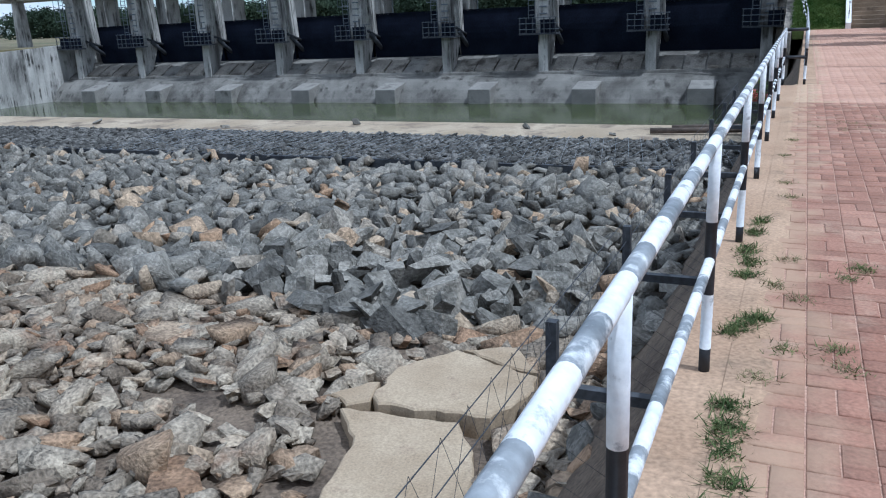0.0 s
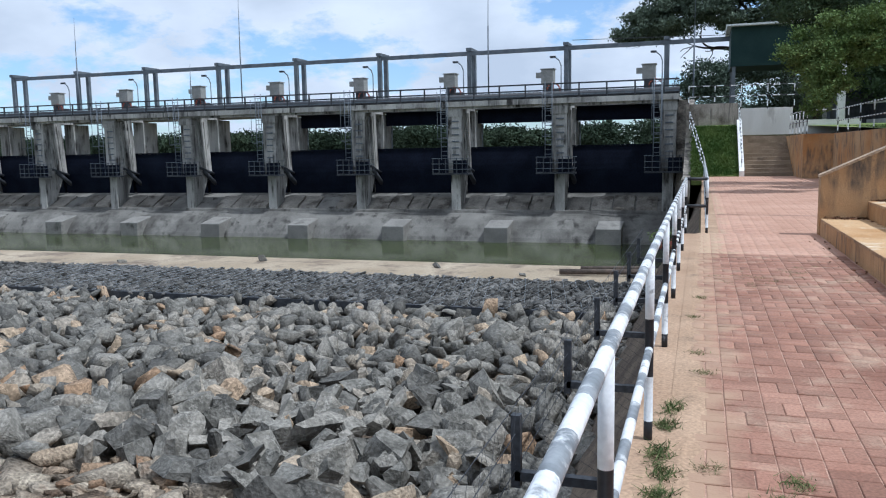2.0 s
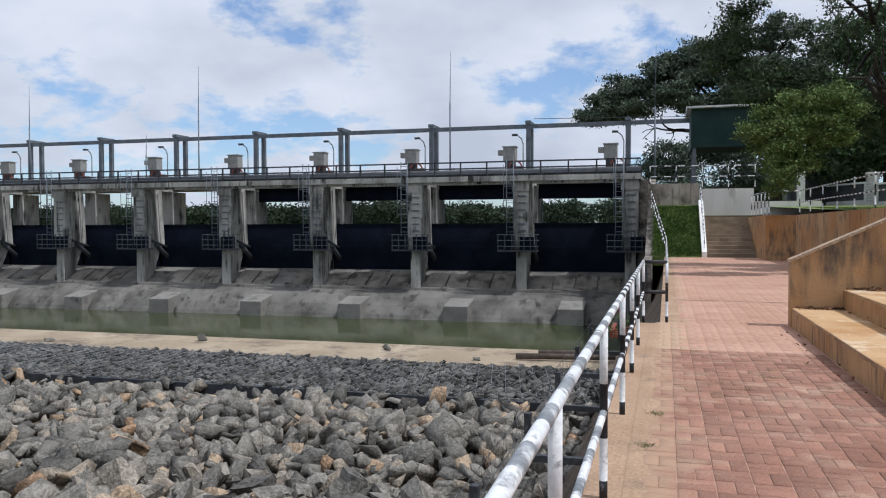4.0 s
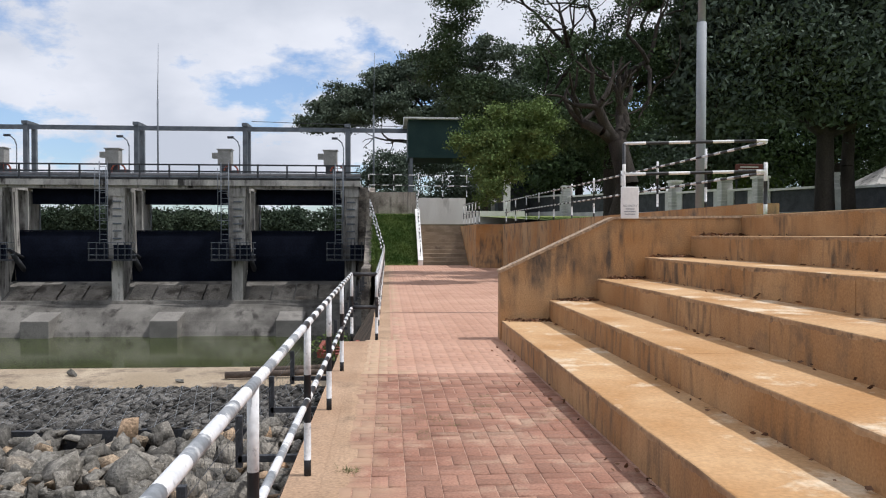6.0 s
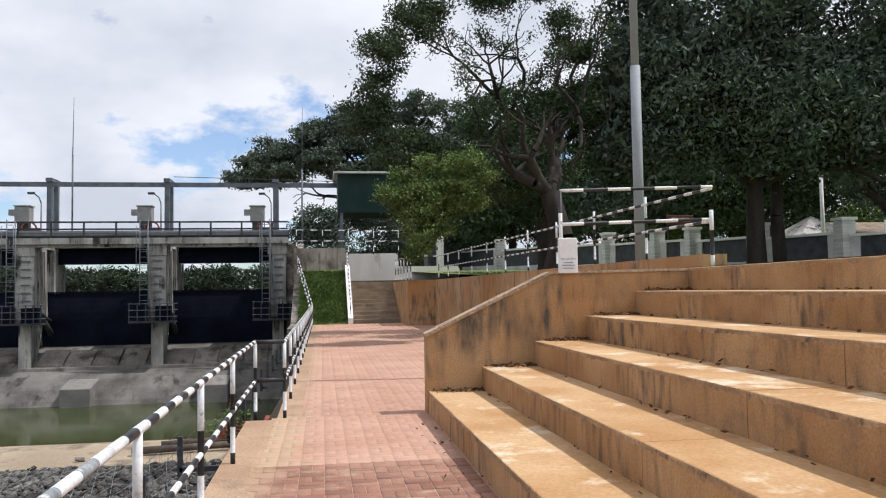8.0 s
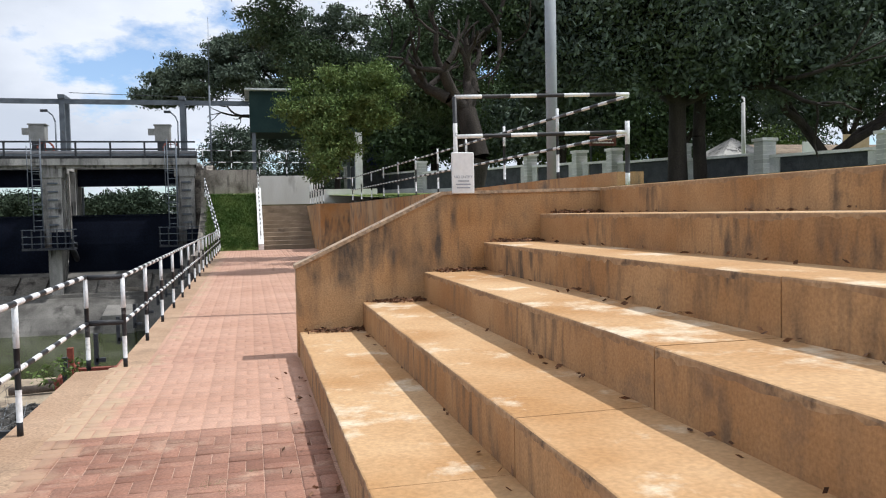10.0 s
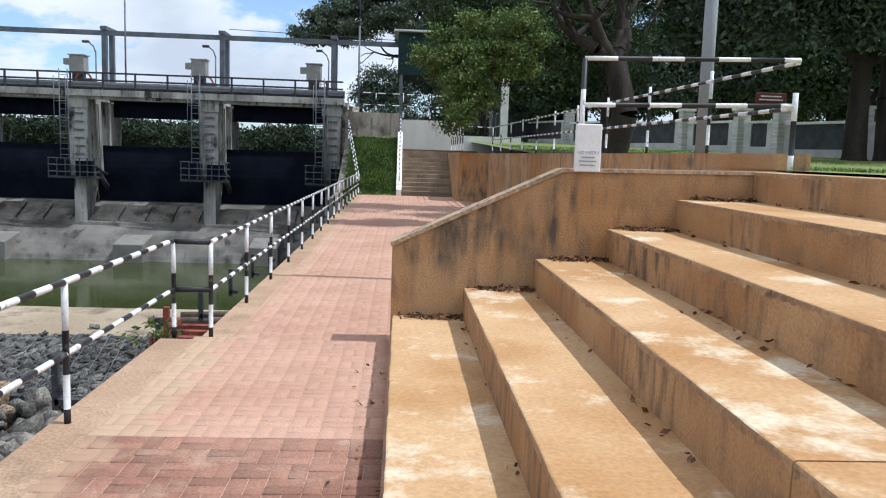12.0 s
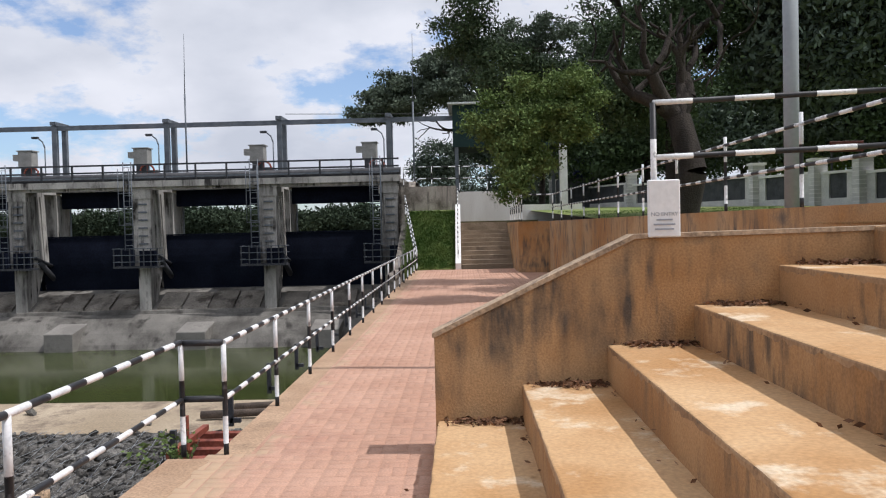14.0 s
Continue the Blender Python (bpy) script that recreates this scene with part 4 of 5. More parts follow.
# ---- brick boundary fence ----
FENCE = [(8.2, 61.5), (11.5, 53.0), (13.3, 48.4), (15.0, 44.0), (16.2, 40.8), (17.0, 38.9), (18.3, 35.6), (19.6, 32.2), (21.2, 28.2)]
fence = thing("boundary_fence", (15, 44, 2), "grey brick boundary fence with pale coping and dark panels", "fence")
for k, (fx, fy) in enumerate(FENCE):
    g = 1.70 + 0.03 * (min(fy, 60) - 24) + 0.004 * max(0, fx - 10)
    bm = bmesh.new()
    box(bm, fx - 0.25, fx + 0.25, fy - 0.25, fy + 0.25, g - 0.1, g + 1.75)
    p = part("pillar", bm, M_MORTAR, fence)
    for c in range(11):
        bm = bmesh.new()
        box(bm, fx - 0.265, fx + 0.265, fy - 0.265, fy + 0.265, g + 0.02 + c * 0.157, g + 0.155 + c * 0.157)
        part("brick_course", bm, M_BRICK, p)
    bm = bmesh.new()
    box(bm, fx - 0.32, fx + 0.32, fy - 0.32, fy + 0.32, g + 1.752, g + 1.86)
    part("cap", bm, M_MORTAR, p)
    if k:
        ax, ay = FENCE[k - 1]
        d = Vector((fx - ax, fy - ay, 0))
        ln = d.length
        m = Matrix.Translation((ax, ay, g)) @ Matrix.Rotation(math.atan2(d.y, d.x), 4, "Z")
        bm = bmesh.new()
        box(bm, 0.25, ln - 0.25, -0.10, 0.10, -0.1, 0.32, m=m)
        box(bm, 0.25, 0.62, -0.10, 0.10, 0.32, 1.26, m=m)
        box(bm, ln - 0.62, ln - 0.25, -0.10, 0.10, 0.32, 1.26, m=m)
        part("plinth", bm, M_BRICK, fence)
        bm = bmesh.new()
        box(bm, 0.25, ln - 0.25, -0.14, 0.14, 1.262, 1.36, m=m)
        part("coping", bm, M_MORTAR, fence)
        bm = bmesh.new()
        box(bm, 0.62, ln - 0.62, -0.03, 0.03, 0.32, 1.258, m=m)
        part("panel", bm, M_DARKSTEEL, fence)

# gatehouse behind the trees
hut = thing("gatehouse", (27.5, 46.0, 2), "small hut with a hipped grey tile roof", "hut")
bm = bmesh.new()
box(bm, 26.2, 28.9, 44.8, 47.4, 1.8, 3.9)
part("wall", bm, M_WHITEWALL, hut)
bm = bmesh.new()
c = [bm.verts.new(v) for v in ((25.7, 44.3, 3.9), (29.4, 44.3, 3.9), (29.4, 47.9, 3.9), (25.7, 47.9, 3.9), (27.55, 46.1, 5.2))]
for a, b in ((0, 1), (1, 2), (2, 3), (3, 0)):
    bm.faces.new((c[a], c[b], c[4]))
bm.faces.new(c[3::-1])
part("roof", bm, M_CONC, hut, "hipped grey roof")
shed = thing("long_shed", (36, 50, 2), "long low shed with a weathered sheet roof", "shed")
bm = bmesh.new()
box(bm, 31, 45, 48, 55, 1.8, 4.0)
part("wall", bm, M_WHITEWALL, shed)
bm = bmesh.new()
prism(bm, [(47.5, 3.98), (51.5, 5.2), (55.5, 3.98), (55.5, 4.08), (51.5, 5.3), (47.5, 4.08)], "x", 30.5, 45.5)
part("roof", bm, M_STAIR, shed)
# dark shelter with tank and column near the far trees
shel = thing("storage_shelter", (9, 58, 2), "dark corrugated storage shelter with a pale column", "shelter")
bm = bmesh.new()
box(bm, 8.2, 12.0, 57.0, 60.0, 1.9, 4.5)
part("cladding", bm, M_DARKSTEEL, shel)
bm = bmesh.new()
box(bm, 7.7, 8.1, 53.6, 54.0, 1.9, 6.2)
part("column", bm, M_MORTAR, shel)
tank = thing("water_tank", (9.6, 58, 4.5), "dark blue plastic water tank on the shelter", "tank")
bm = bmesh.new()
tube(bm, (9.6, 58, 4.5), (9.6, 58, 5.6), 0.6, 0.55, sides=16)
tube(bm, (9.6, 58, 5.6), (9.6, 58, 5.85), 0.55, 0.25, sides=16)
part("tank_body", bm, M_TANK, tank)


# ---- trees ----
def leaf_mesh(name, centres, n_each, spread, size, rng, flat=1.0):
    """Many small leaf blades scattered in clumps round the centres."""
    c = np.repeat(np.array(centres, float), n_each, axis=0)
    n = len(c)
    pos = c + rng.normal(0, 1, (n, 3)) * np.array(spread)
    a = rng.normal(0, 1, (n, 3)); a[:, 2] *= flat
    a /= np.linalg.norm(a, axis=1, keepdims=True)
    b = rng.normal(0, 1, (n, 3))
    b -= a * (a * b).sum(1, keepdims=True)
    b /= np.linalg.norm(b, axis=1, keepdims=True)
    s = size * rng.uniform(0.6, 1.4, (n, 1))
    v = np.stack([pos - a * s, pos + b * s * 0.45, pos + a * s, pos - b * s * 0.45], 1).reshape(-1, 3)
    f = np.arange(4 * n).reshape(-1, 4)
    me = bpy.data.meshes.new(name)
    me.vertices.add(len(v)); me.vertices.foreach_set("co", v.ravel())
    me.loops.add(4 * n); me.loops.foreach_set("vertex_index", f.ravel())
    me.polygons.add(n); me.polygons.foreach_set("loop_start", np.arange(0, 4 * n, 4))
    me.update(calc_edges=True)
    return me


def limb(bm, p, d, length, r, depth, rng, tips, wob=0.25, up=0.08, kids=3, shrink=0.68):
    p = Vector(p); d = Vector(d).normalized()
    steps = 4
    for k in range(steps):
        d2 = (d + Vector(rng.normal(0, wob, 3)) + Vector((0, 0, up))).normalized()
        q = p + d2 * (length / steps)
        r2 = r * (1 - 0.35 / steps)
        tube(bm, p, q, r, r2, sides=7 if r > 0.06 else 5, caps=False)
        p, d, r = q, d2, r2
        if depth == 0:
            tips.append(tuple(p))
    tips.append(tuple(p))
    if depth > 0:
        for _ in range(kids):
            dd = (d + Vector(rng.normal(0, 0.55, 3))).normalized()
            limb(bm, p, dd, length * shrink * rng.uniform(0.8, 1.2), r * 0.68, depth - 1, rng, tips, wob, up, kids, shrink)


def blob_points(blobs, per, rng, shell=0.55):
    out = []
    for (cx, cy, cz, rx, ry, rz) in blobs:
        d = rng.normal(0, 1, (per, 3)); d /= np.linalg.norm(d, axis=1, keepdims=True)
        rad = rng.uniform(shell, 1.0, (per, 1))
        out.append(np.array((cx, cy, cz)) + d * rad * np.array((rx, ry, rz)))
    return np.concatenate(out)


def clumps(blobs, n, r, rng):
    """Breaks smooth blobs into many small uneven ones on and inside their skins."""
    out = []
    for b in blobs:
        d = rng.normal(0, 1, (n, 3))
        d /= np.linalg.norm(d, axis=1, keepdims=True)
        for q in d * rng.uniform(0.45, 1.1, (n, 1)):
            k = r * rng.uniform(0.6, 1.5)
            out.append((b[0] + q[0] * b[3], b[1] + q[1] * b[4], b[2] + q[2] * b[5], k, k, k * 0.7))
    return out


def tree(label, base, trunk_h, trunk_r, limbs, blobs, per, n_each, spread, leaf, mat, seed, depth=2, lean=(0, 0, 1), wob=0.25, tip_leaves=0, limb_len=3.0, name="tree"):
    rng = np.random.default_rng(seed)
    t = thing(name, base, label, "tree", "trees")
    bm = bmesh.new()
    tips = []
    p = Vector(base) + Vector((0, 0, -0.2))
    top = p + Vector(lean).normalized() * trunk_h
    mid = (p + top) / 2 + Vector((rng.normal(0, 0.12), rng.normal(0, 0.12), 0))
    tube(bm, p, p + (mid - p) * 0.25, trunk_r * 1.5, trunk_r * 1.08, sides=12, caps=False)
    tube(bm, p + (mid - p) * 0.25, mid, trunk_r * 1.08, trunk_r * 0.95, sides=12, caps=False)
    tube(bm, mid, top, trunk_r * 0.95, trunk_r * 0.85, sides=12, caps=False)
    for d in limbs:
        limb(bm, top, d, limb_len, trunk_r * 0.6, depth, rng, tips, wob)
    part("trunk", bm, M_BARK, t)
    pts = blob_points(blobs, per, rng) if len(blobs) else np.zeros((0, 3))
    if tip_leaves and tips:
        sel = np.array(tips)[rng.permutation(len(tips))[:tip_leaves]]
        pts = np.concatenate([pts, sel])
    me = leaf_mesh("crown", pts, n_each, spread, leaf, rng)
    me.materials.append(mat)
    cr = new("crown", me)
    cr.parent = t
    cr.matrix_parent_inverse = t.matrix_basis.inverted()
    cr["kind"] = "stuff"
    return t


tree("leafy neem tree with a low drooping light green crown", (7.4, 28.3, 1.8), 2.6, 0.33,
     [(-0.9, 0.1, 0.5), (-0.5, -0.4, 0.9), (0.4, 0.3, 1.0), (0.1, -0.1, 1.0)],
     clumps([(3.1, 27.7, 4.2, 0.75, 0.8, 0.5), (3.6, 27.6, 3.1, 0.5, 0.6, 0.75), (4.1, 27.7, 4.6, 0.8, 0.9, 0.55), (4.9, 27.9, 4.8, 0.7, 0.9, 0.45),
             (4.6, 27.8, 4.0, 0.6, 0.8, 0.4), (3.6, 27.6, 3.8, 0.6, 0.7, 0.5)], 16, 0.26, np.random.default_rng(4)),
     10, 46, (0.11, 0.11, 0.075), 0.044, M_LEAF_L, 3, limb_len=1.3)
tree("tall half-bare neem tree with open branches", (8.6, 33.0, 1.9), 4.2, 0.29,
     [(-0.9, 0.1, 0.8), (-0.4, 0.4, 1.0), (0.5, -0.2, 1.0), (0.1, 0.3, 1.2), (-0.2, -0.5, 1.0)],
     clumps([(2.6, 33.5, 7.6, 0.9, 1.2, 0.9), (3.2, 33.5, 9.6, 0.9, 1.2, 0.9), (4.2, 33.5, 11.2, 1.0, 1.2, 0.8), (3.6, 33.5, 6.3, 0.9, 1.2, 0.6), (9.0, 33.0, 5.6, 1.1, 1.2, 2.0), (8.2, 33.0, 7.2, 1.0, 1.2, 1.5), (9.4, 33.2, 8.4, 0.9, 1.2, 1.6),
             (7.2, 33.0, 5.2, 1.5, 1.4, 0.8), (6.4, 30.6, 5.0, 1.0, 1.0, 0.7), (7.6, 30.8, 5.2, 1.0, 1.0, 0.9), (10.6, 33.4, 7.4, 0.9, 1.2, 1.6), (5.4, 34.0, 6.0, 1.4, 1.3, 0.7), (9.8, 33.2, 10.6, 1.0, 1.0, 1.0), (6.9, 33.4, 12.0, 1.0, 1.0, 0.5), (8.6, 33.4, 12.6, 1.0, 1.0, 0.5)], 13, 0.42, np.random.default_rng(6)),
     9, 52, (0.20, 0.20, 0.13), 0.060, M_LEAF_M, 5, depth=3, limb_len=2.7, tip_leaves=110, wob=0.3)
tree("big dense dark tree over the terrace", (16.6, 33.0, 1.9), 3.4, 0.34,
     [(-0.7, 0.1, 0.9), (0.7, 0.2, 0.9), (0.1, -0.5, 1.0), (-0.1, 0.4, 1.1)],
     [(13.0, 32.0, 8.2, 2.8, 2.4, 2.8), (17.0, 32.0, 7.8, 3.6, 2.8, 2.4), (21.0, 32.5, 7.8, 3.4, 2.8, 2.4), (14.5, 32.5, 11.5, 3.6, 3.0, 3.0), (19.5, 32.5, 11.5, 3.8, 3.0, 3.2), (12.0, 32.5, 6.2, 1.2, 1.4, 1.0),
      (13.5, 33.5, 8.5, 1.8, 1.4, 2.0), (17.0, 33.5, 8.5, 2.4, 1.4, 1.8), (20.5, 33.5, 8.5, 2.4, 1.4, 1.8)],
     250, 85, (0.36, 0.36, 0.26), 0.115, M_LEAF_D, 7, limb_len=3.2)
tree("slim dark tree standing close to its neighbour", (17.8, 33.4, 1.9), 4.6, 0.24, [(-0.3, 0.1, 1.0), (0.4, 0.1, 1.0)],
     [(17.8, 33.4, 8.0, 2.0, 1.5, 1.6)], 90, 50, (0.36, 0.36, 0.26), 0.095, M_LEAF_D, 8, limb_len=2.0, depth=1)
tree("dark tree with several stems by the fence", (23.3, 33.5, 2.0), 1.4, 0.32,
     [(-0.5, 0.1, 1.2), (0.0, 0.2, 1.3), (0.5, -0.1, 1.2), (0.9, 0.2, 1.0)],
     [(24.5, 33.5, 9.6, 3.6, 2.8, 2.6), (27.5, 33.0, 8.2, 3.2, 2.8, 2.2), (28.5, 33.5, 11.0, 3.4, 3.0, 3.0), (25.5, 34.2, 9.0, 3.0, 1.6, 2.2)],
     240, 70, (0.38, 0.38, 0.27), 0.12, M_LEAF_D, 9, limb_len=3.4, depth=1)
tree("wide umbrella-shaped rain tree beyond the stairs", (8.0, 86.0, 2.2), 6.5, 0.85,
     [(-1.0, -0.1, 0.75), (-0.5, 0.3, 1.0), (0.6, 0.1, 0.8), (0.9, -0.3, 0.7), (0.1, -0.4, 1.0), (-0.8, 0.2, 0.45)],
     clumps([(-6.0, 85, 12.6, 1.7, 2.4, 0.55), (-5.2, 85, 14.0, 1.8, 2.6, 0.6), (-3.0, 85, 15.3, 2.4, 3.2, 0.7), (-3.2, 84, 12.9, 2.2, 2.6, 0.5), (-0.6, 85, 16.7, 2.6, 3.4, 0.8), (2.2, 86, 18.0, 2.8, 3.6, 0.9),
             (5.4, 86, 19.1, 3.2, 3.8, 1.0), (9.5, 86, 19.9, 3.8, 3.8, 1.1), (14.0, 86, 19.2, 4.0, 4.0, 1.2), (18, 86, 17.2, 3.6, 3.6, 1.2), (0.4, 84, 14.2, 2.6, 3.0, 0.6), (3.6, 84, 15.8, 3.2, 3.4, 0.8), (8.0, 84, 16.6, 3.6, 3.6, 0.9),
             (12.5, 84, 16.0, 3.6, 3.4, 0.9), (3.0, 83, 13.0, 2.6, 2.6, 0.6), (8.0, 83, 13.6, 3.2, 3.0, 0.8), (13.0, 83, 13.0, 3.2, 3.0, 0.8)], 15, 0.95, np.random.default_rng(12)),
     8, 44, (0.36, 0.36, 0.16), 0.16, M_LEAF_HAZE, 11, depth=3, limb_len=4.7, wob=0.20)
for k, (bx, by, h) in enumerate(((13.0, 56.0, 10.5), (20.0, 52.0, 11.0), (27.0, 50.0, 11.5), (35.0, 46.0, 12.0), (42.0, 44.0, 12.0))):
    tree("dense dark green tree behind the brick fence", (bx, by, 2.4), 3.0, 0.28, [(-0.6, 0, 1), (0.6, 0.1, 1), (0, 0.3, 1)],
         [(bx, by, h - 1.5, 3.8, 2.6, 3.0), (bx + 2.6, by, h - 4, 2.8, 2.2, 2.4), (bx - 2.6, by, h - 4.2, 2.8, 2.2, 2.3), (bx, by + 1, h + 2, 3.2, 2.4, 2.4)],
         150, 46, (0.45, 0.45, 0.3), 0.14, M_LEAF_D if k % 2 else M_LEAF_M, 130 + k, depth=1, limb_len=2.6)
rngt = np.random.default_rng(21)
for k in range(8):
    bx, by = 11 + k * 5.2 + rngt.uniform(-1, 1), 66 + rngt.uniform(-4, 8)
    h = rngt.uniform(7.5, 10.5)
    tree("spreading tree with a full green crown", (bx, by, 2.2), 3.0, 0.25, [(-0.6, 0, 1), (0.6, 0.1, 1)],
         [(bx, by, h - 1, 3.4, 3.0, 3.2), (bx + 2, by, h - 3, 2.6, 2.5, 2.4), (bx - 2, by, h - 3.4, 2.4, 2.5, 2.2)],
         95, 44, (0.45, 0.45, 0.3), 0.15, M_LEAF_M if k % 3 else M_LEAF_L, 30 + k, depth=1, limb_len=2.5)
for k, (bx, by, h, w) in enumerate(((1.6, 66.0, 4.6, 2.0), (5.4, 63.0, 5.4, 2.6), (9.6, 66.0, 6.2, 2.8), (0.6, 72.0, 8.0, 2.0), (4.2, 74.0, 9.5, 2.6))):
    tree("low bushy tree above the stairs", (bx, by, 1.9), 1.4, 0.14, [(-0.6, 0, 1), (0.6, 0.1, 1)],
         [(bx, by, h - 0.6, w, 1.6, 1.1), (bx + 1.2, by, h - 1.9, w * 0.8, 1.5, 0.9), (bx - 1.0, by, h - 1.9, w * 0.8, 1.5, 0.9)],
         75, 44, (0.35, 0.35, 0.22), 0.12, M_LEAF_D, 170 + k, depth=1, limb_len=1.4)


def palm(base, height, n_fronds, seed):
    rng = np.random.default_rng(seed)
    t = thing("palm_tree", base, "tall coconut palm with arching grey-green fronds", "palm tree", "trees")
    b = Vector(base)
    bm = bmesh.new()
    for k in range(6):
        p, q = k / 6, (k + 1) / 6
        tube(bm, b + Vector((0.5 * p * p, 0, height * p - 0.2)), b + Vector((0.5 * q * q, 0, height * q - 0.2)), 0.20 - 0.07 * p, 0.20 - 0.07 * q, sides=8, caps=False)
    part("trunk", bm, M_BARK, t)
    top = b + Vector((0.5, 0, height - 0.2))
    for k in range(n_fronds):
        ang = 2 * math.pi * k / n_fronds + rng.uniform(-0.2, 0.2)
        rise, length = rng.uniform(0.1, 1.2), rng.uniform(2.8, 3.8)
        out = Vector((math.cos(ang), math.sin(ang), 0))
        side = Vector((-out.y, out.x, 0))
        bm = bmesh.new()
        last = top
        for j in range(1, 15):
            u = j / 14
            p = top + out * (length * u * (1 - 0.15 * u)) + Vector((0, 0, rise * 1.8 * u - 2.6 * u * u))
            tube(bm, last, p, 0.03 * (1.1 - u), sides=4, caps=False)
            for sgn in (-1, 1):
                for h in (0.0, 0.5):
                    c = last.lerp(p, h)
                    tip = c + side * sgn * 0.75 * (1 - 0.6 * u) + out * 0.3 + Vector((0, 0, -0.35 - 0.3 * u))
                    bm.faces.new([bm.verts.new(v) for v in (c, c + out * 0.09, tip)])
            last = p
        part("frond", bm, M_LEAF_HAZE, t)


palm((7.3, 60.0, 2.2), 8.6, 15, 40)

# far wooded shore
rng = np.random.default_rng(50)
pts = []
for k in range(900):
    x = rng.uniform(-260, 70)
    h = 9.5 * (0.8 + 0.5 * noise.noise((x * 0.035, 1.0, 0.0)) + 0.35 * noise.noise((x * 0.15, 2.0, 0.0)))
    for _ in range(9):
        pts.append((x + rng.normal(0, 2.0), 215 + rng.uniform(-14, 14), -0.5 + h * rng.uniform(0.02, 1.0) ** 0.8))
me = leaf_mesh("far_woods", pts, 26, (1.0, 1.0, 0.65), 0.48, rng)
me.materials.append(M_FAR)
tagged(new("far_woods", me), "low wooded shore beyond the reservoir", "woods", kind="stuff")


# ---- grass blades, weeds, litter ----
def notice(name, x0, x1, y, z0, z1, mat, label, legs):
    t = thing(name, ((x0 + x1) / 2, y, z0), label, "sign board")
    bm = bmesh.new()
    box(bm, x0, x1, y, y + 0.06, z0, z1)
    bevel(bm, 0.01)
    part("board", bm, mat, t)
    for lx in (x0 + 0.1, x1 - 0.1):
        bm = bmesh.new()
        box(bm, lx - 0.03, lx + 0.03, y + 0.065, y + 0.12, legs, z1 - 0.05)
        part("leg", bm, M_DARKSTEEL, t)
    return t


M_BOARD = material("brown_red_board", (0.10, 0.03, 0.025), (0.15, 0.045, 0.035), 3, 20, 0.6, 0, fine_amount=0.1)
M_TAN = material("tan_board", (0.42, 0.30, 0.19), (0.50, 0.37, 0.25), 3, 20, 0.8, 0, fine_amount=0.1)
nb = notice("name_board", 17.7, 19.1, 43.0, 4.5, 4.95, M_BOARD, "dark red name board with pale lettering above the fence", 2.2)
for k, wd in enumerate((0.55, 0.65)):
    bm = bmesh.new()
    box(bm, 18.4 - wd * 0.85, 18.4 + wd * 0.85, 42.99, 42.996, 4.77 - k * 0.15, 4.83 - k * 0.15)
    part("text_bar", bm, M_MORTAR, nb)
notice("notice_board", 31.3, 32.9, 42.0, 4.1, 5.0, M_TAN, "tan weathered notice board on legs", 2.1)
notice("notice_board", 29.2, 30.4, 42.4, 3.55, 4.65, M_SIGN, "plain white notice board on legs", 2.1)
pl = thing("concrete_pole", (24.1, 40.0, 2.2), "slim grey concrete power pole", "pole")
bm = bmesh.new()
tube(bm, (24.1, 40, 2.0), (24.1, 40, 6.6), 0.11, 0.08, sides=8)
part("shaft", bm, M_MORTAR, pl)


def blades(name, spots, n_each, spread, height, mat, seed, label, category, lie=0.5):
    rng = np.random.default_rng(seed)
    c = np.repeat(np.array(spots, float), n_each, axis=0)
    n = len(c)
    p = c + np.concatenate([rng.normal(0, spread, (n, 2)), np.zeros((n, 1))], 1)
    ang = rng.uniform(0, 2 * np.pi, n)
    h = height * rng.uniform(0.5, 1.3, n)
    side = np.stack([np.cos(ang), np.sin(ang), np.zeros(n)], 1) * (h * 0.10)[:, None]
    tip = p + np.stack([rng.normal(0, lie, n) * h, rng.normal(0, lie, n) * h, h * rng.uniform(0.4, 1, n)], 1)
    v = np.stack([p - side, p + side, tip], 1).reshape(-1, 3)
    me = bpy.data.meshes.new(name)
    me.vertices.add(3 * n); me.vertices.foreach_set("co", v.ravel())
    me.loops.add(3 * n); me.loops.foreach_set("vertex_index", np.arange(3 * n))
    me.polygons.add(n); me.polygons.foreach_set("loop_start", np.arange(0, 3 * n, 3))
    me.update(calc_edges=True)
    me.materials.append(mat)
    return tagged(new(name, me), label, category, kind="stuff")


rng = np.random.default_rng(60)
spots = []
for k in range(2600):
    t = rng.uniform(0, 1)
    spots.append((rng.uniform(-0.24, 1.87), 41.25 + 4.3 * t, 0.02 + 2.4 * t))
blades("bank_grass", spots, 16, 0.06, 0.13, M_GRASS, 61, "short green grass on the bank", "grass")
TUFTS = [(0.11, 6.15), (0.10, 5.85), (0.09, 5.5), (0.10, 5.3), (0.11, 5.05), (0.14, 4.37), (0.18, 4.42), (0.11, 4.25), (0.14, 3.54), (0.15, 3.40), (0.13, 3.25), (0.15, 3.05), (0.12, 2.85)]
blades("edge_weeds", [(x + rng.normal(0, 0.02), y + rng.normal(0, 0.04), 0.0) for x, y in TUFTS for k in range(5)], 52, 0.028, 0.032, M_WEED, 62, "low green weeds growing along the walkway edge", "weeds", 0.9)
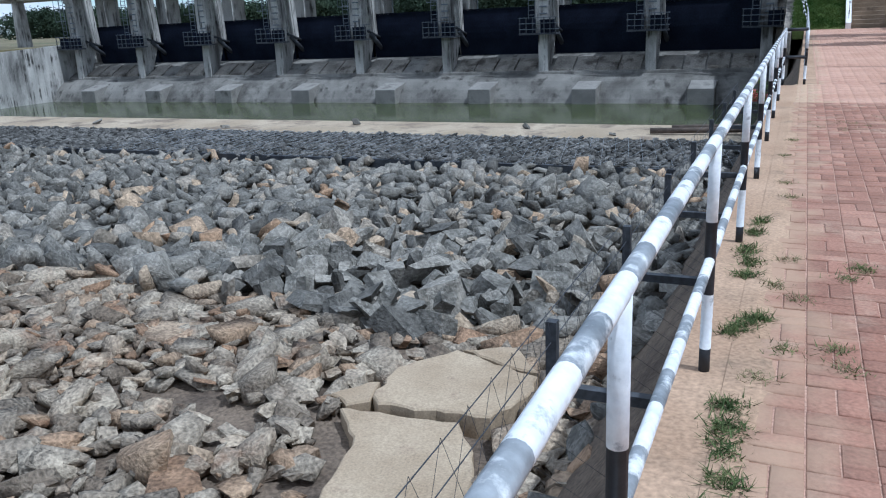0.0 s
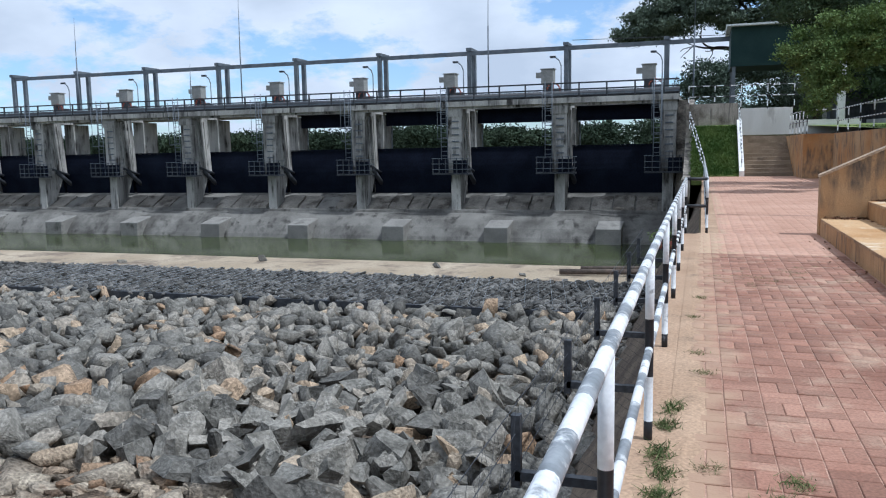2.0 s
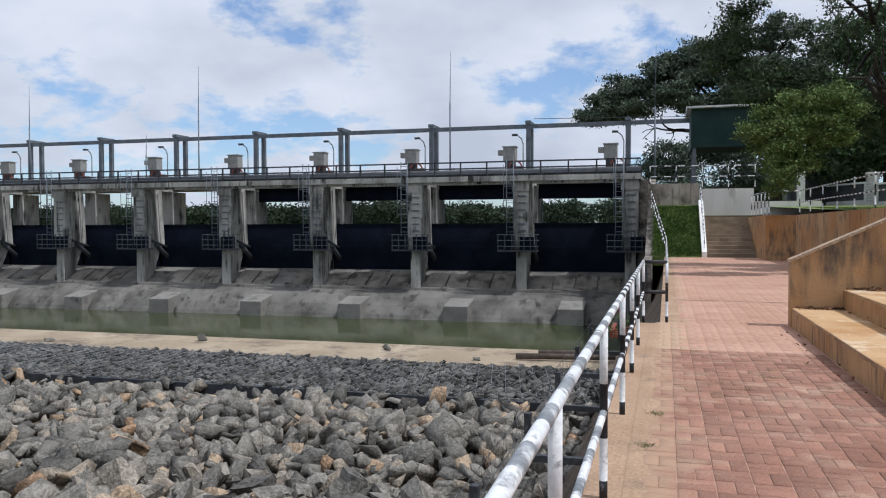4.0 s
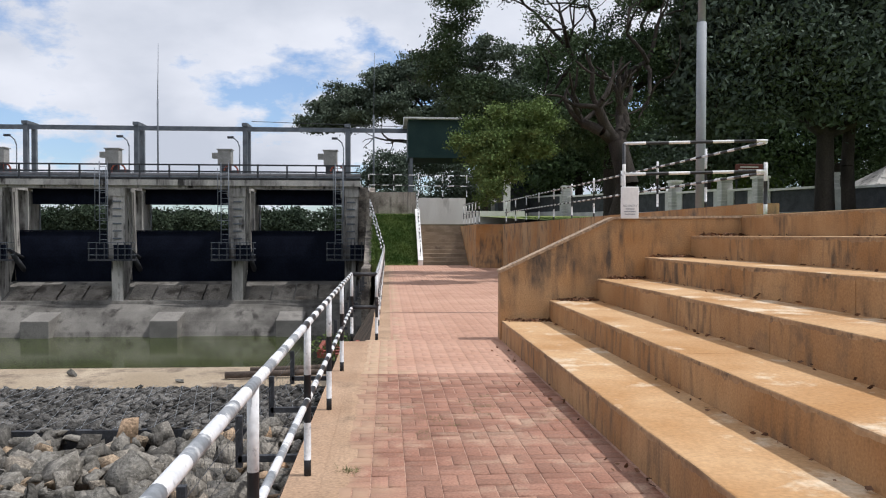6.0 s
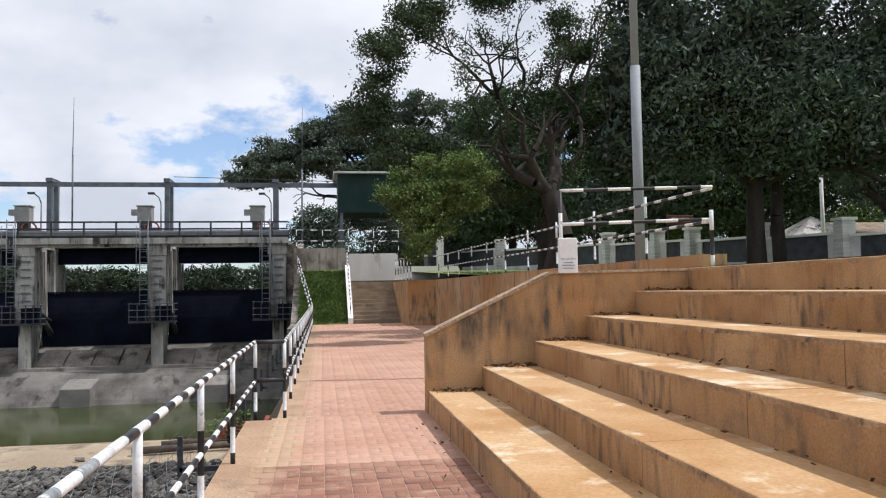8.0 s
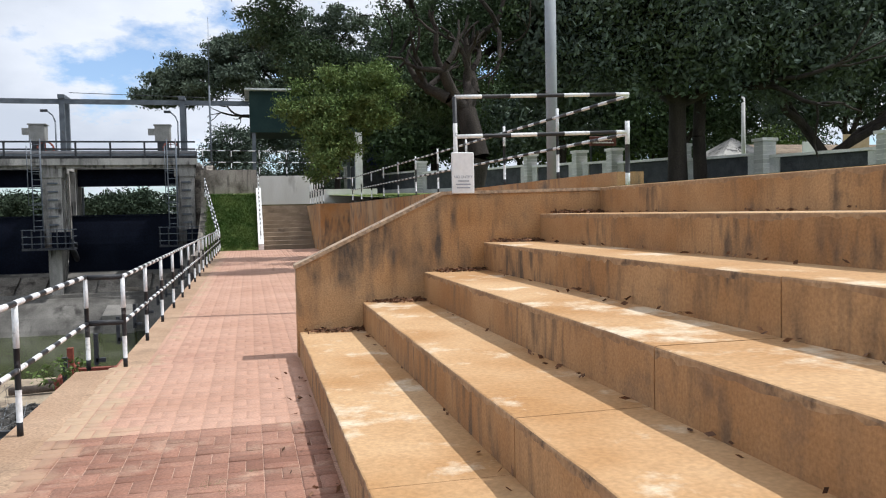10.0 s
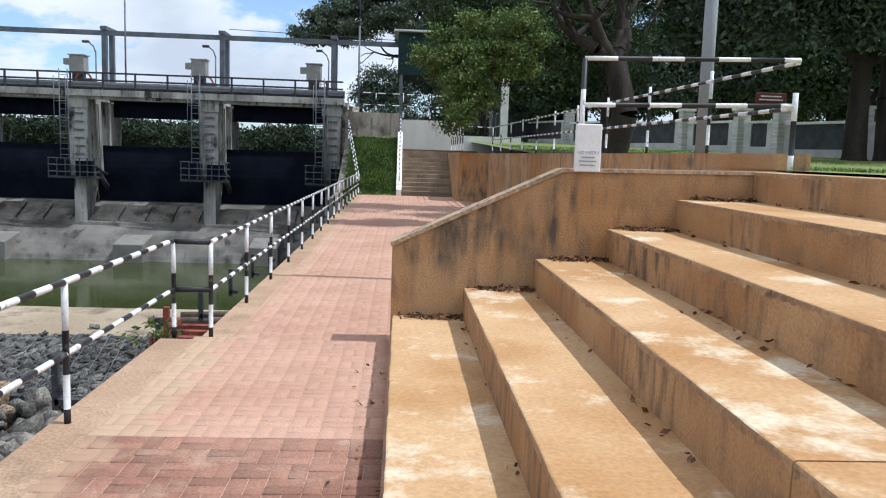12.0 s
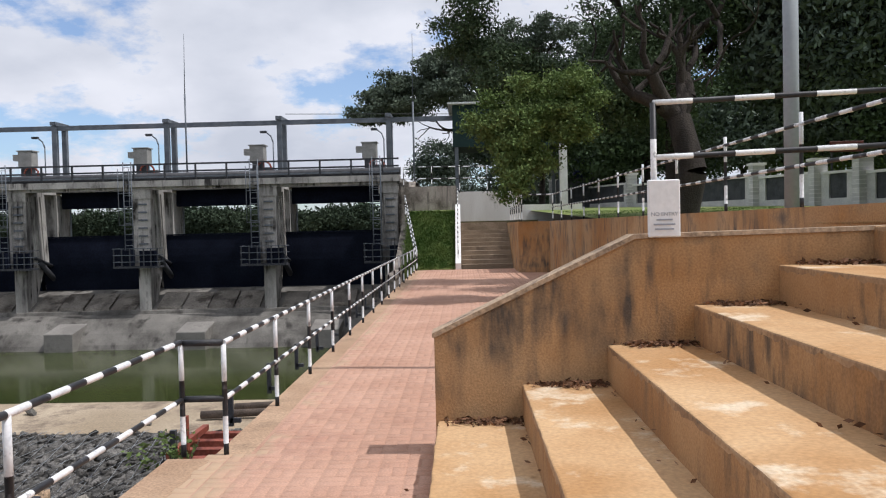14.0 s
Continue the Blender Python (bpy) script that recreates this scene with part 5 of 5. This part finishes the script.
spots = [(0.29, 5.36, 0), (0.34, 4.73, 0), (0.63, 5.31, 0), (0.57, 5.1, 0), (0.30, 4.1, 0), (0.49, 4.16, 0), (0.52, 3.98, 0), (0.66, 5.25, 0), (0.22, 7.4, 0), (0.2, 8.6, 0), (0.25, 9.5, 0), (0.28, 6.9, 0), (0.22, 3.8, 0), (0.24, 4.9, 0)]
blades("joint_moss", [(0.75 + rng.normal(0, 0.16), 10.6 + rng.normal(0, 0.25), 0) for k in range(40)] + [(1.25 + rng.normal(0, 0.10), 11.3 + rng.normal(0, 0.2), 0) for k in range(30)] + [(1.75 + rng.normal(0, 0.05), 10.9 + rng.normal(0, 0.2), 0) for k in range(8)],
       40, 0.03, 0.010, M_DRYGRASS, 64, "thin grey-green moss on the pavers", "moss", 1.2)
blades("dry_weeds", spots, 110, 0.035, 0.026, M_DRYGRASS, 63, "dry grey-green weeds between the pavers", "weeds", 0.9)

rng = np.random.default_rng(66)
spots = [(rng.uniform(6.0, 15), rng.uniform(16, 42), 0) for k in range(5000)]
spots = [(x, y, 1.69 + 0.03 * max(0, y - 24) + 0.004 * max(0, x - 10)) for x, y, z in spots if noise.noise((x * 0.3, y * 0.3, 2.0)) > -0.25]
blades("lawn_grass", spots, 7, 0.12, 0.07, M_GRASS, 67, "thin short grass on the terrace", "grass")
rng = np.random.default_rng(68)
sh = thing("shrub", (-0.30, 15.9, -0.4), "small leafy green shrub growing at the railing corner", "shrub")
bm = bmesh.new()
for k in range(6):
    tube(bm, (-0.32, 15.9, -0.55), (-0.32 + rng.normal(0, 0.12), 15.9 + rng.normal(0, 0.15), -0.1 + rng.uniform(-0.1, 0.12)), 0.008, 0.004, sides=4)
part("stems", bm, M_BARK, sh)
me = leaf_mesh("leaves", [(-0.32 + rng.normal(0, 0.12), 15.9 + rng.normal(0, 0.15), -0.12 + rng.normal(0, 0.1)) for k in range(26)], 9, (0.04, 0.04, 0.03), 0.028, rng)
me.materials.append(M_LEAF_L)
ob = new("leaves", me)
ob.parent = sh
ob.matrix_parent_inverse = sh.matrix_basis.inverted()
ob["kind"] = "stuff"
def litter(spots, n_each, spread, seed):
    rng = np.random.default_rng(seed)
    pts = np.repeat(np.array(spots, float), n_each, axis=0)
    pts = pts + np.stack([rng.normal(0, spread[0], len(pts)), rng.normal(0, spread[1], len(pts)), np.abs(rng.normal(0, 0.012, len(pts))) + 0.008], 1)
    me = leaf_mesh("leaf_litter", pts, 1, (0, 0, 0), 0.024, rng, 0.3)
    me.materials.append(M_LITTER)
    return tagged(new("leaf_litter", me), "dry brown fallen leaves on the seating steps", "leaf litter", kind="stuff")


spots = []
for k in range(5):
    for j in range(7):
        spots.append((STEP_X[k + 1] - 0.05 - 0.07 * j, 15.22, STEP_Z[k]))
litter(spots, 45, (0.06, 0.055), 70)
rng = np.random.default_rng(71)
spots = []
for k in range(5):
    for j in range(60):
        y = rng.uniform(4, 15.2)
        spots.append((STEP_X[k + 1] - abs(rng.normal(0, 0.05)) - 0.01, y, STEP_Z[k]))
for j in range(60):
    spots.append((1.97 - abs(rng.normal(0, 0.12)), rng.uniform(5, 15), 0.0))
litter(spots, 1, (0.01, 0.05), 72)


# ---- stones ----
def rock_templates(n, seed, flat=0.58, cuts=9, rough=0.035):
    out = []
    rng = np.random.default_rng(seed)
    for _ in range(n):
        bm = bmesh.new()
        bmesh.ops.create_cube(bm, size=2.0)
        for _c in range(cuts):
            d = Vector(rng.normal(0, 1, 3)).normalized()
            r = bmesh.ops.bisect_plane(bm, geom=bm.verts[:] + bm.edges[:] + bm.faces[:], plane_co=d * rng.uniform(0.55, 0.98), plane_no=d, clear_outer=True)
            bmesh.ops.contextual_create(bm, geom=[g for g in r["geom_cut"] if isinstance(g, bmesh.types.BMEdge)])
        sc = Vector((1.12, rng.uniform(0.58, 0.95), rng.uniform(flat - 0.17, flat + 0.15)))
        lean = rng.normal(0, 0.22, 2)
        for v in bm.verts:
            v.co = Vector(((v.co.x + lean[0] * v.co.z) * sc.x, (v.co.y + lean[1] * v.co.z) * sc.y, v.co.z * sc.z)) + Vector(rng.normal(0, rough, 3))
        bmesh.ops.triangulate(bm, faces=bm.faces)
        bm.verts.index_update()
        out.append((np.array([v.co[:] for v in bm.verts]), np.array([[v.index for v in f.verts] for f in bm.faces])))
        bm.free()
    return out


def rot_random(rng, tilt):
    return np.array(Euler((rng.normal(0, tilt), rng.normal(0, tilt), rng.uniform(0, 6.3))).to_matrix())


def pile(name, stones, templates, mat, label, category, seed, tilt=0.5):
    rng = np.random.default_rng(seed)
    vs, fs, off = [], [], 0
    for (x, y, z, s) in stones:
        v, f = templates[rng.integers(len(templates))]
        vs.append(v @ rot_random(rng, tilt).T * s + (x, y, z))
        fs.append(f + off)
        off += len(v)
    v, f = np.concatenate(vs), np.concatenate(fs)
    me = bpy.data.meshes.new(name)
    me.vertices.add(len(v)); me.vertices.foreach_set("co", v.ravel())
    me.loops.add(3 * len(f)); me.loops.foreach_set("vertex_index", f.ravel())
    me.polygons.add(len(f)); me.polygons.foreach_set("loop_start", np.arange(0, 3 * len(f), 3))
    me.update(calc_edges=True)
    me.materials.append(mat)
    return tagged(new(name, me), label, category, kind="stuff")


def single(name, stones, templates, mat, label, category, group, seed, tilt=0.5):
    rng = np.random.default_rng(seed)
    meshes = []
    for v, f in templates:
        me = bpy.data.meshes.new(name)
        me.from_pydata(v.tolist(), [], f.tolist())
        me.materials.append(mat)
        meshes.append(me)
    for (x, y, z, s) in stones:
        ob = new(name, meshes[rng.integers(len(meshes))])
        ob.matrix_basis = Matrix.Translation((x, y, z)) @ Matrix(rot_random(rng, tilt).tolist()).to_4x4() @ Matrix.Scale(s, 4)
        tagged(ob, label, category, group)


ROCKS = rock_templates(22, 80, 0.52, 5)
rng = np.random.default_rng(81)
near, far = [], []
x = -40.0
while x < -0.35:
    y = 9.6
    while y < 22.6:
        xx, yy = x + rng.uniform(-0.2, 0.2), y + rng.uniform(-0.2, 0.2)
        edge = 9.9 + 0.9 * noise.noise((xx * 0.5, 3.0, 0.0)) + (0.05 * abs(xx))
        if (yy > edge or xx > -1.1) and xx < -0.5:
            far_out = min(1.0, max(0.0, (yy - 11.5) / 3.5))
            s = rng.uniform(0.15, 0.34) * (1.4 if rng.random() < 0.14 else 1.0) * (1.0 - 0.26 * far_out)
            item = (xx, yy, bed(xx, yy) + rng.uniform(-0.04, 0.30), s)
            (near if (-8.5 < xx and yy < 15.5 and len(near) < 290) else far).append(item)
        y += 0.34 if y < 13 else 0.27
    x += 0.34
y = 0.0
while y < 9.6:
    for x in (-0.45, -0.85, -1.3):
        far.append((x + rng.uniform(-0.15, 0.15), y + rng.uniform(-0.1, 0.1), bed(x, y) + rng.uniform(0, 0.15), rng.uniform(0.2, 0.33)))
    y += 0.42
single("boulder", near, ROCKS, M_ROCK_O, "angular dark grey granite boulder in the riprap", "rock", "riprap boulders", 82, 0.7)
pile("riprap", far, ROCKS, M_ROCK, "field of angular dark grey granite riprap", "rocks", 83, 0.7)

RUB = rock_templates(18, 90, 0.46, 4, 0.03)
near, far = [], []
for layer in range(2):
    x = -13.0
    while x < -1.2:
        y = 2.5
        while y < 11.2:
            xx, yy = x + rng.uniform(-0.13, 0.13), y + rng.uniform(-0.13, 0.13)
            edge = 9.9 + 0.9 * noise.noise((xx * 0.5, 3.0, 0.0)) + (0.05 * abs(xx))
            on_slab = ((xx + 2.95) / 0.95) ** 2 + ((yy - 7.3) / 1.9) ** 2 < 1
            if yy < edge + 0.3 and not on_slab and noise.noise((xx * 0.9, yy * 0.9, 5.0)) > -0.33:
                s = rng.uniform(0.09, 0.17) if layer else rng.choice([0.05, 0.07, 0.10, 0.16, 0.24, 0.34], p=[0.25, 0.25, 0.2, 0.15, 0.1, 0.05])
                item = (xx, yy, bed(xx, yy) + s * 0.15, s)
                (near if (layer and -5.5 < xx and 6.0 < yy < 9.6 and len(near) < 200) else far).append(item)
            y += 0.29
        x += 0.29
single("concrete_fragment", near, RUB, M_RUBBLE_O, "pale broken concrete fragment with pebbly faces", "rubble", "rubble pieces", 92, 0.35)
pile("rubble", far, RUB, M_RUBBLE, "pale broken concrete rubble on brown soil", "rubble", 93, 0.35)

# large broken slab in four pieces


def ragged(outline, step=0.14, amount=0.035):
    """The outline with its sides broken into short uneven stretches."""
    out = []
    for (xa, ya), (xb, yb) in zip(outline, outline[1:] + outline[:1]):
        n = max(1, int(math.hypot(xb - xa, yb - ya) / step))
        for k in range(n):
            t = k / n
            off = amount if k else amount * 0.3
            out.append((xa + (xb - xa) * t + rng.uniform(-off, off), ya + (yb - ya) * t + rng.uniform(-off, off)))
    return out


slab = thing("broken_slab", (-3.0, 7.5, -2.75), "large cracked slab of pale broken concrete", "concrete slab")
for outline, top in (([(-3.80, 8.37), (-3.30, 9.03), (-2.42, 8.70), (-2.16, 8.66), (-2.11, 8.33), (-2.36, 7.62), (-3.60, 7.52), (-3.74, 7.66)], -2.56),
                     ([(-3.26, 9.09), (-2.64, 9.33), (-2.20, 8.76), (-2.42, 8.75)], -2.57),
                     ([(-3.98, 7.38), (-3.40, 7.42), (-2.66, 7.50), (-2.30, 7.05), (-2.02, 6.3), (-2.0, 5.5), (-3.0, 5.2), (-3.32, 5.9), (-3.42, 6.4), (-3.55, 6.9)], -2.60),
                     ([(-4.25, 7.62), (-3.98, 8.02), (-3.86, 8.05), (-3.76, 7.62), (-3.95, 7.46)], -2.60)):
    bm = bmesh.new()
    prism(bm, ragged(outline), "z", -3.0, top)
    bmesh.ops.bevel(bm, geom=[e for e in bm.edges if min(v.co.z for v in e.verts) > -2.9], offset=0.02, segments=1, affect="EDGES")
    for v in bm.verts:
        v.co.z += (v.co.y - 7.5) * 0.02 - 0.03
    bmesh.ops.triangulate(bm, faces=bm.faces)
    part("slab_piece", bm, M_SLAB, slab)

# gabion mattress
GAB = rock_templates(10, 95, 0.5, 5)
stones = []
x = -40.0
while x < -0.4:
    y = 22.85
    while y < 27.3:
        t = (y - 22.85) / 4.45
        stones.append((x + rng.uniform(-0.09, 0.09), y + rng.uniform(-0.09, 0.09), -2.95 + 0.06 * t + rng.uniform(-0.03, 0.035), rng.uniform(0.065, 0.125)))
        y += 0.135
    x += 0.145
pile("gabion_stones", stones, GAB, M_GABION, "flat grey stones packed under gabion wire mesh", "stones", 96, 0.3)
gab = thing("gabion_edge", (-20, 22.8, -2.95), "dark wire-bound front edge of the gabion mattress", "gabion")
bm = bmesh.new()
box(bm, -40, -0.4, 22.68, 22.86, -3.6, -2.93)
part("edge_roll", bm, M_DARKSTEEL, gab)
wire = bmesh.new()
for k in range(60):
    xx = -24 + k * 0.4
    tube(wire, (xx, 22.7, -2.90), (xx + 0.9, 27.2, -2.78), 0.006, sides=3, caps=False)
    tube(wire, (xx + 0.9, 22.7, -2.90), (xx, 27.2, -2.78), 0.006, sides=3, caps=False)
part("wire_mesh", wire, M_GALV, gab)

for (sx_, sy_, ss_) in ((-16.5, 29.6, 0.22), (-22.0, 28.0, 0.16), (-9.0, 29.2, 0.14), (-30.0, 28.6, 0.2), (-5.5, 28.0, 0.10)):
    single("loose_stone", [(sx_, sy_, -2.86 + ss_ * 0.35, ss_)], GAB, M_ROCK_O, "loose grey stone lying on the concrete sill", "stone", "sill stones", int(-sx_ * 7))

# two dark timbers on the sill and a rusty frame
for k in range(2):
    lg = thing("timber", (-3.0, 28.5 + k * 0.8, -2.8), "dark weathered timber lying on the sill", "timber", "timbers")
    bm = bmesh.new()
    tube(bm, (-4.3 + k * 0.6, 28.4 + k * 0.8, -2.74), (-1.2, 28.7 + k * 0.8, -2.70), 0.10, 0.09, sides=8)
    part("log", bm, M_TIMBER, lg)
frame_ob = thing("rusty_frame", (-0.3, 17.2, -0.3), "red-brown rusty steel platform below the railing", "platform")
bm = bmesh.new()
for yy in (16.5, 16.8, 17.1, 17.4):
    box(bm, -0.55, 0.23, yy - 0.05, yy + 0.05, -0.40, -0.34)
for xx in (-0.53, 0.0):
    box(bm, xx - 0.03, xx + 0.03, 16.45, 17.5, -0.34, -0.28)
part("grating", bm, M_RED, frame_ob)
bm = bmesh.new()
box(bm, -0.42, -0.36, 16.46, 16.52, -0.4, 0.05)
part("upright", bm, M_RED, frame_ob)

# wire strands of the outer fence
wf = thing("wire_fence", (-0.65, 8, 0), "thin rusty fence wire between the brackets", "wire fence")
bm = bmesh.new()
for zz in (-0.30, -0.1, 0.06):
    tube(bm, (-0.675, 1.5, zz), (-0.675, 15.4, zz), 0.003, sides=4, caps=False)
for k in range(60):
    yy = 1.5 + k * 0.23
    tube(bm, (-0.675, yy, 0.08), (-0.675, yy + 0.23, -0.36), 0.0011, sides=3, caps=False)
    tube(bm, (-0.675, yy + 0.23, 0.08), (-0.675, yy, -0.36), 0.0011, sides=3, caps=False)
    tube(bm, (-0.675, yy, -0.36), (-0.12, yy + 0.1, -0.75), 0.0011, sides=3, caps=False)
part("mesh", bm, M_DARKSTEEL, wf)

# ---- pavers, basketweave ----
PW, PL, GAP = 0.10, 0.20, 0.006


def paver_mesh(lx, ly, mat):
    bm = bmesh.new()
    c = 0.004
    a, b = lx / 2 - GAP / 2, ly / 2 - GAP / 2
    rings = [[bm.verts.new((sx * (a - d), sy * (b - d), z)) for sx, sy in ((-1, -1), (1, -1), (1, 1), (-1, 1))] for d, z in ((0, -0.03), (0, -c), (c, 0.0))]
    for r0, r1 in zip(rings, rings[1:]):
        for i in range(4):
            bm.faces.new((r0[i], r0[(i + 1) % 4], r1[(i + 1) % 4], r1[i]))
    bm.faces.new(rings[-1])
    return mesh_of("paver", bm, mat)


def paver_spots(x0, x1, y0, y1):
    """Centres of a basketweave: (x, y, lengthwise along x)."""
    out = []
    for j in range(int((y1 - y0) / PL) + 1):
        for i in range(int((x1 - x0) / PL) + 1):
            cx, cy = x0 + (i + 0.5) * PL, y0 + (j + 0.5) * PL
            for s in (-0.5, 0.5):
                out.append((cx, cy + s * PW, True) if (i + j) % 2 else (cx + s * PW, cy, False))
    return out


me_h, me_v = paver_mesh(PL, PW, M_PAVE_A), paver_mesh(PW, PL, M_PAVE_A)
rng = np.random.default_rng(99)
count = 0
fields = {0: [], 1: []}
for (x, y, along) in paver_spots(0.18, 1.98, 1.0, 15.28) + paver_spots(0.55, 5.40, 15.32, 41.0):
    lx = PL / 2 if along else PW / 2
    if y < 15.3 and (x + lx > 1.995 or x - lx < 0.16 or y > 15.25):
        continue
    z = rng.uniform(-0.004, 0.002) * (1.0 if y < 12.8 else 0.4)
    if 4.6 < y < 7.4 and count < 300:
        ob = new("paver", me_h if along else me_v)
        ob.parent = walkway
        ob.location = (x, y, z)
        ob.rotation_euler = (rng.normal(0, 0.006), rng.normal(0, 0.006), rng.normal(0, 0.01))
        count += 1
    else:
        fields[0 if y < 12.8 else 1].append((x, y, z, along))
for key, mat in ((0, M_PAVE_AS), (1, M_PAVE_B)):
    vs, fs, off = [], [], 0
    templ = {}
    for along, src in ((True, me_h), (False, me_v)):
        templ[along] = (np.array([v.co[:] for v in src.vertices]), [list(p.vertices) for p in src.polygons])
    allf = []
    for (x, y, z, along) in fields[key]:
        v, f = templ[along]
        vs.append(v + (x, y, z))
        allf.append(np.array(f) + off)
        off += len(v)
    v, f = np.concatenate(vs), np.concatenate(allf)
    me = bpy.data.meshes.new("paver_field")
    me.vertices.add(len(v)); me.vertices.foreach_set("co", v.ravel())
    me.loops.add(4 * len(f)); me.loops.foreach_set("vertex_index", f.ravel())
    me.polygons.add(len(f)); me.polygons.foreach_set("loop_start", np.arange(0, 4 * len(f), 4))
    me.update(calc_edges=True)
    me.materials.append(mat)
    ob = new("paver_field", me)
    ob.parent = walkway
    ob["kind"] = "stuff"
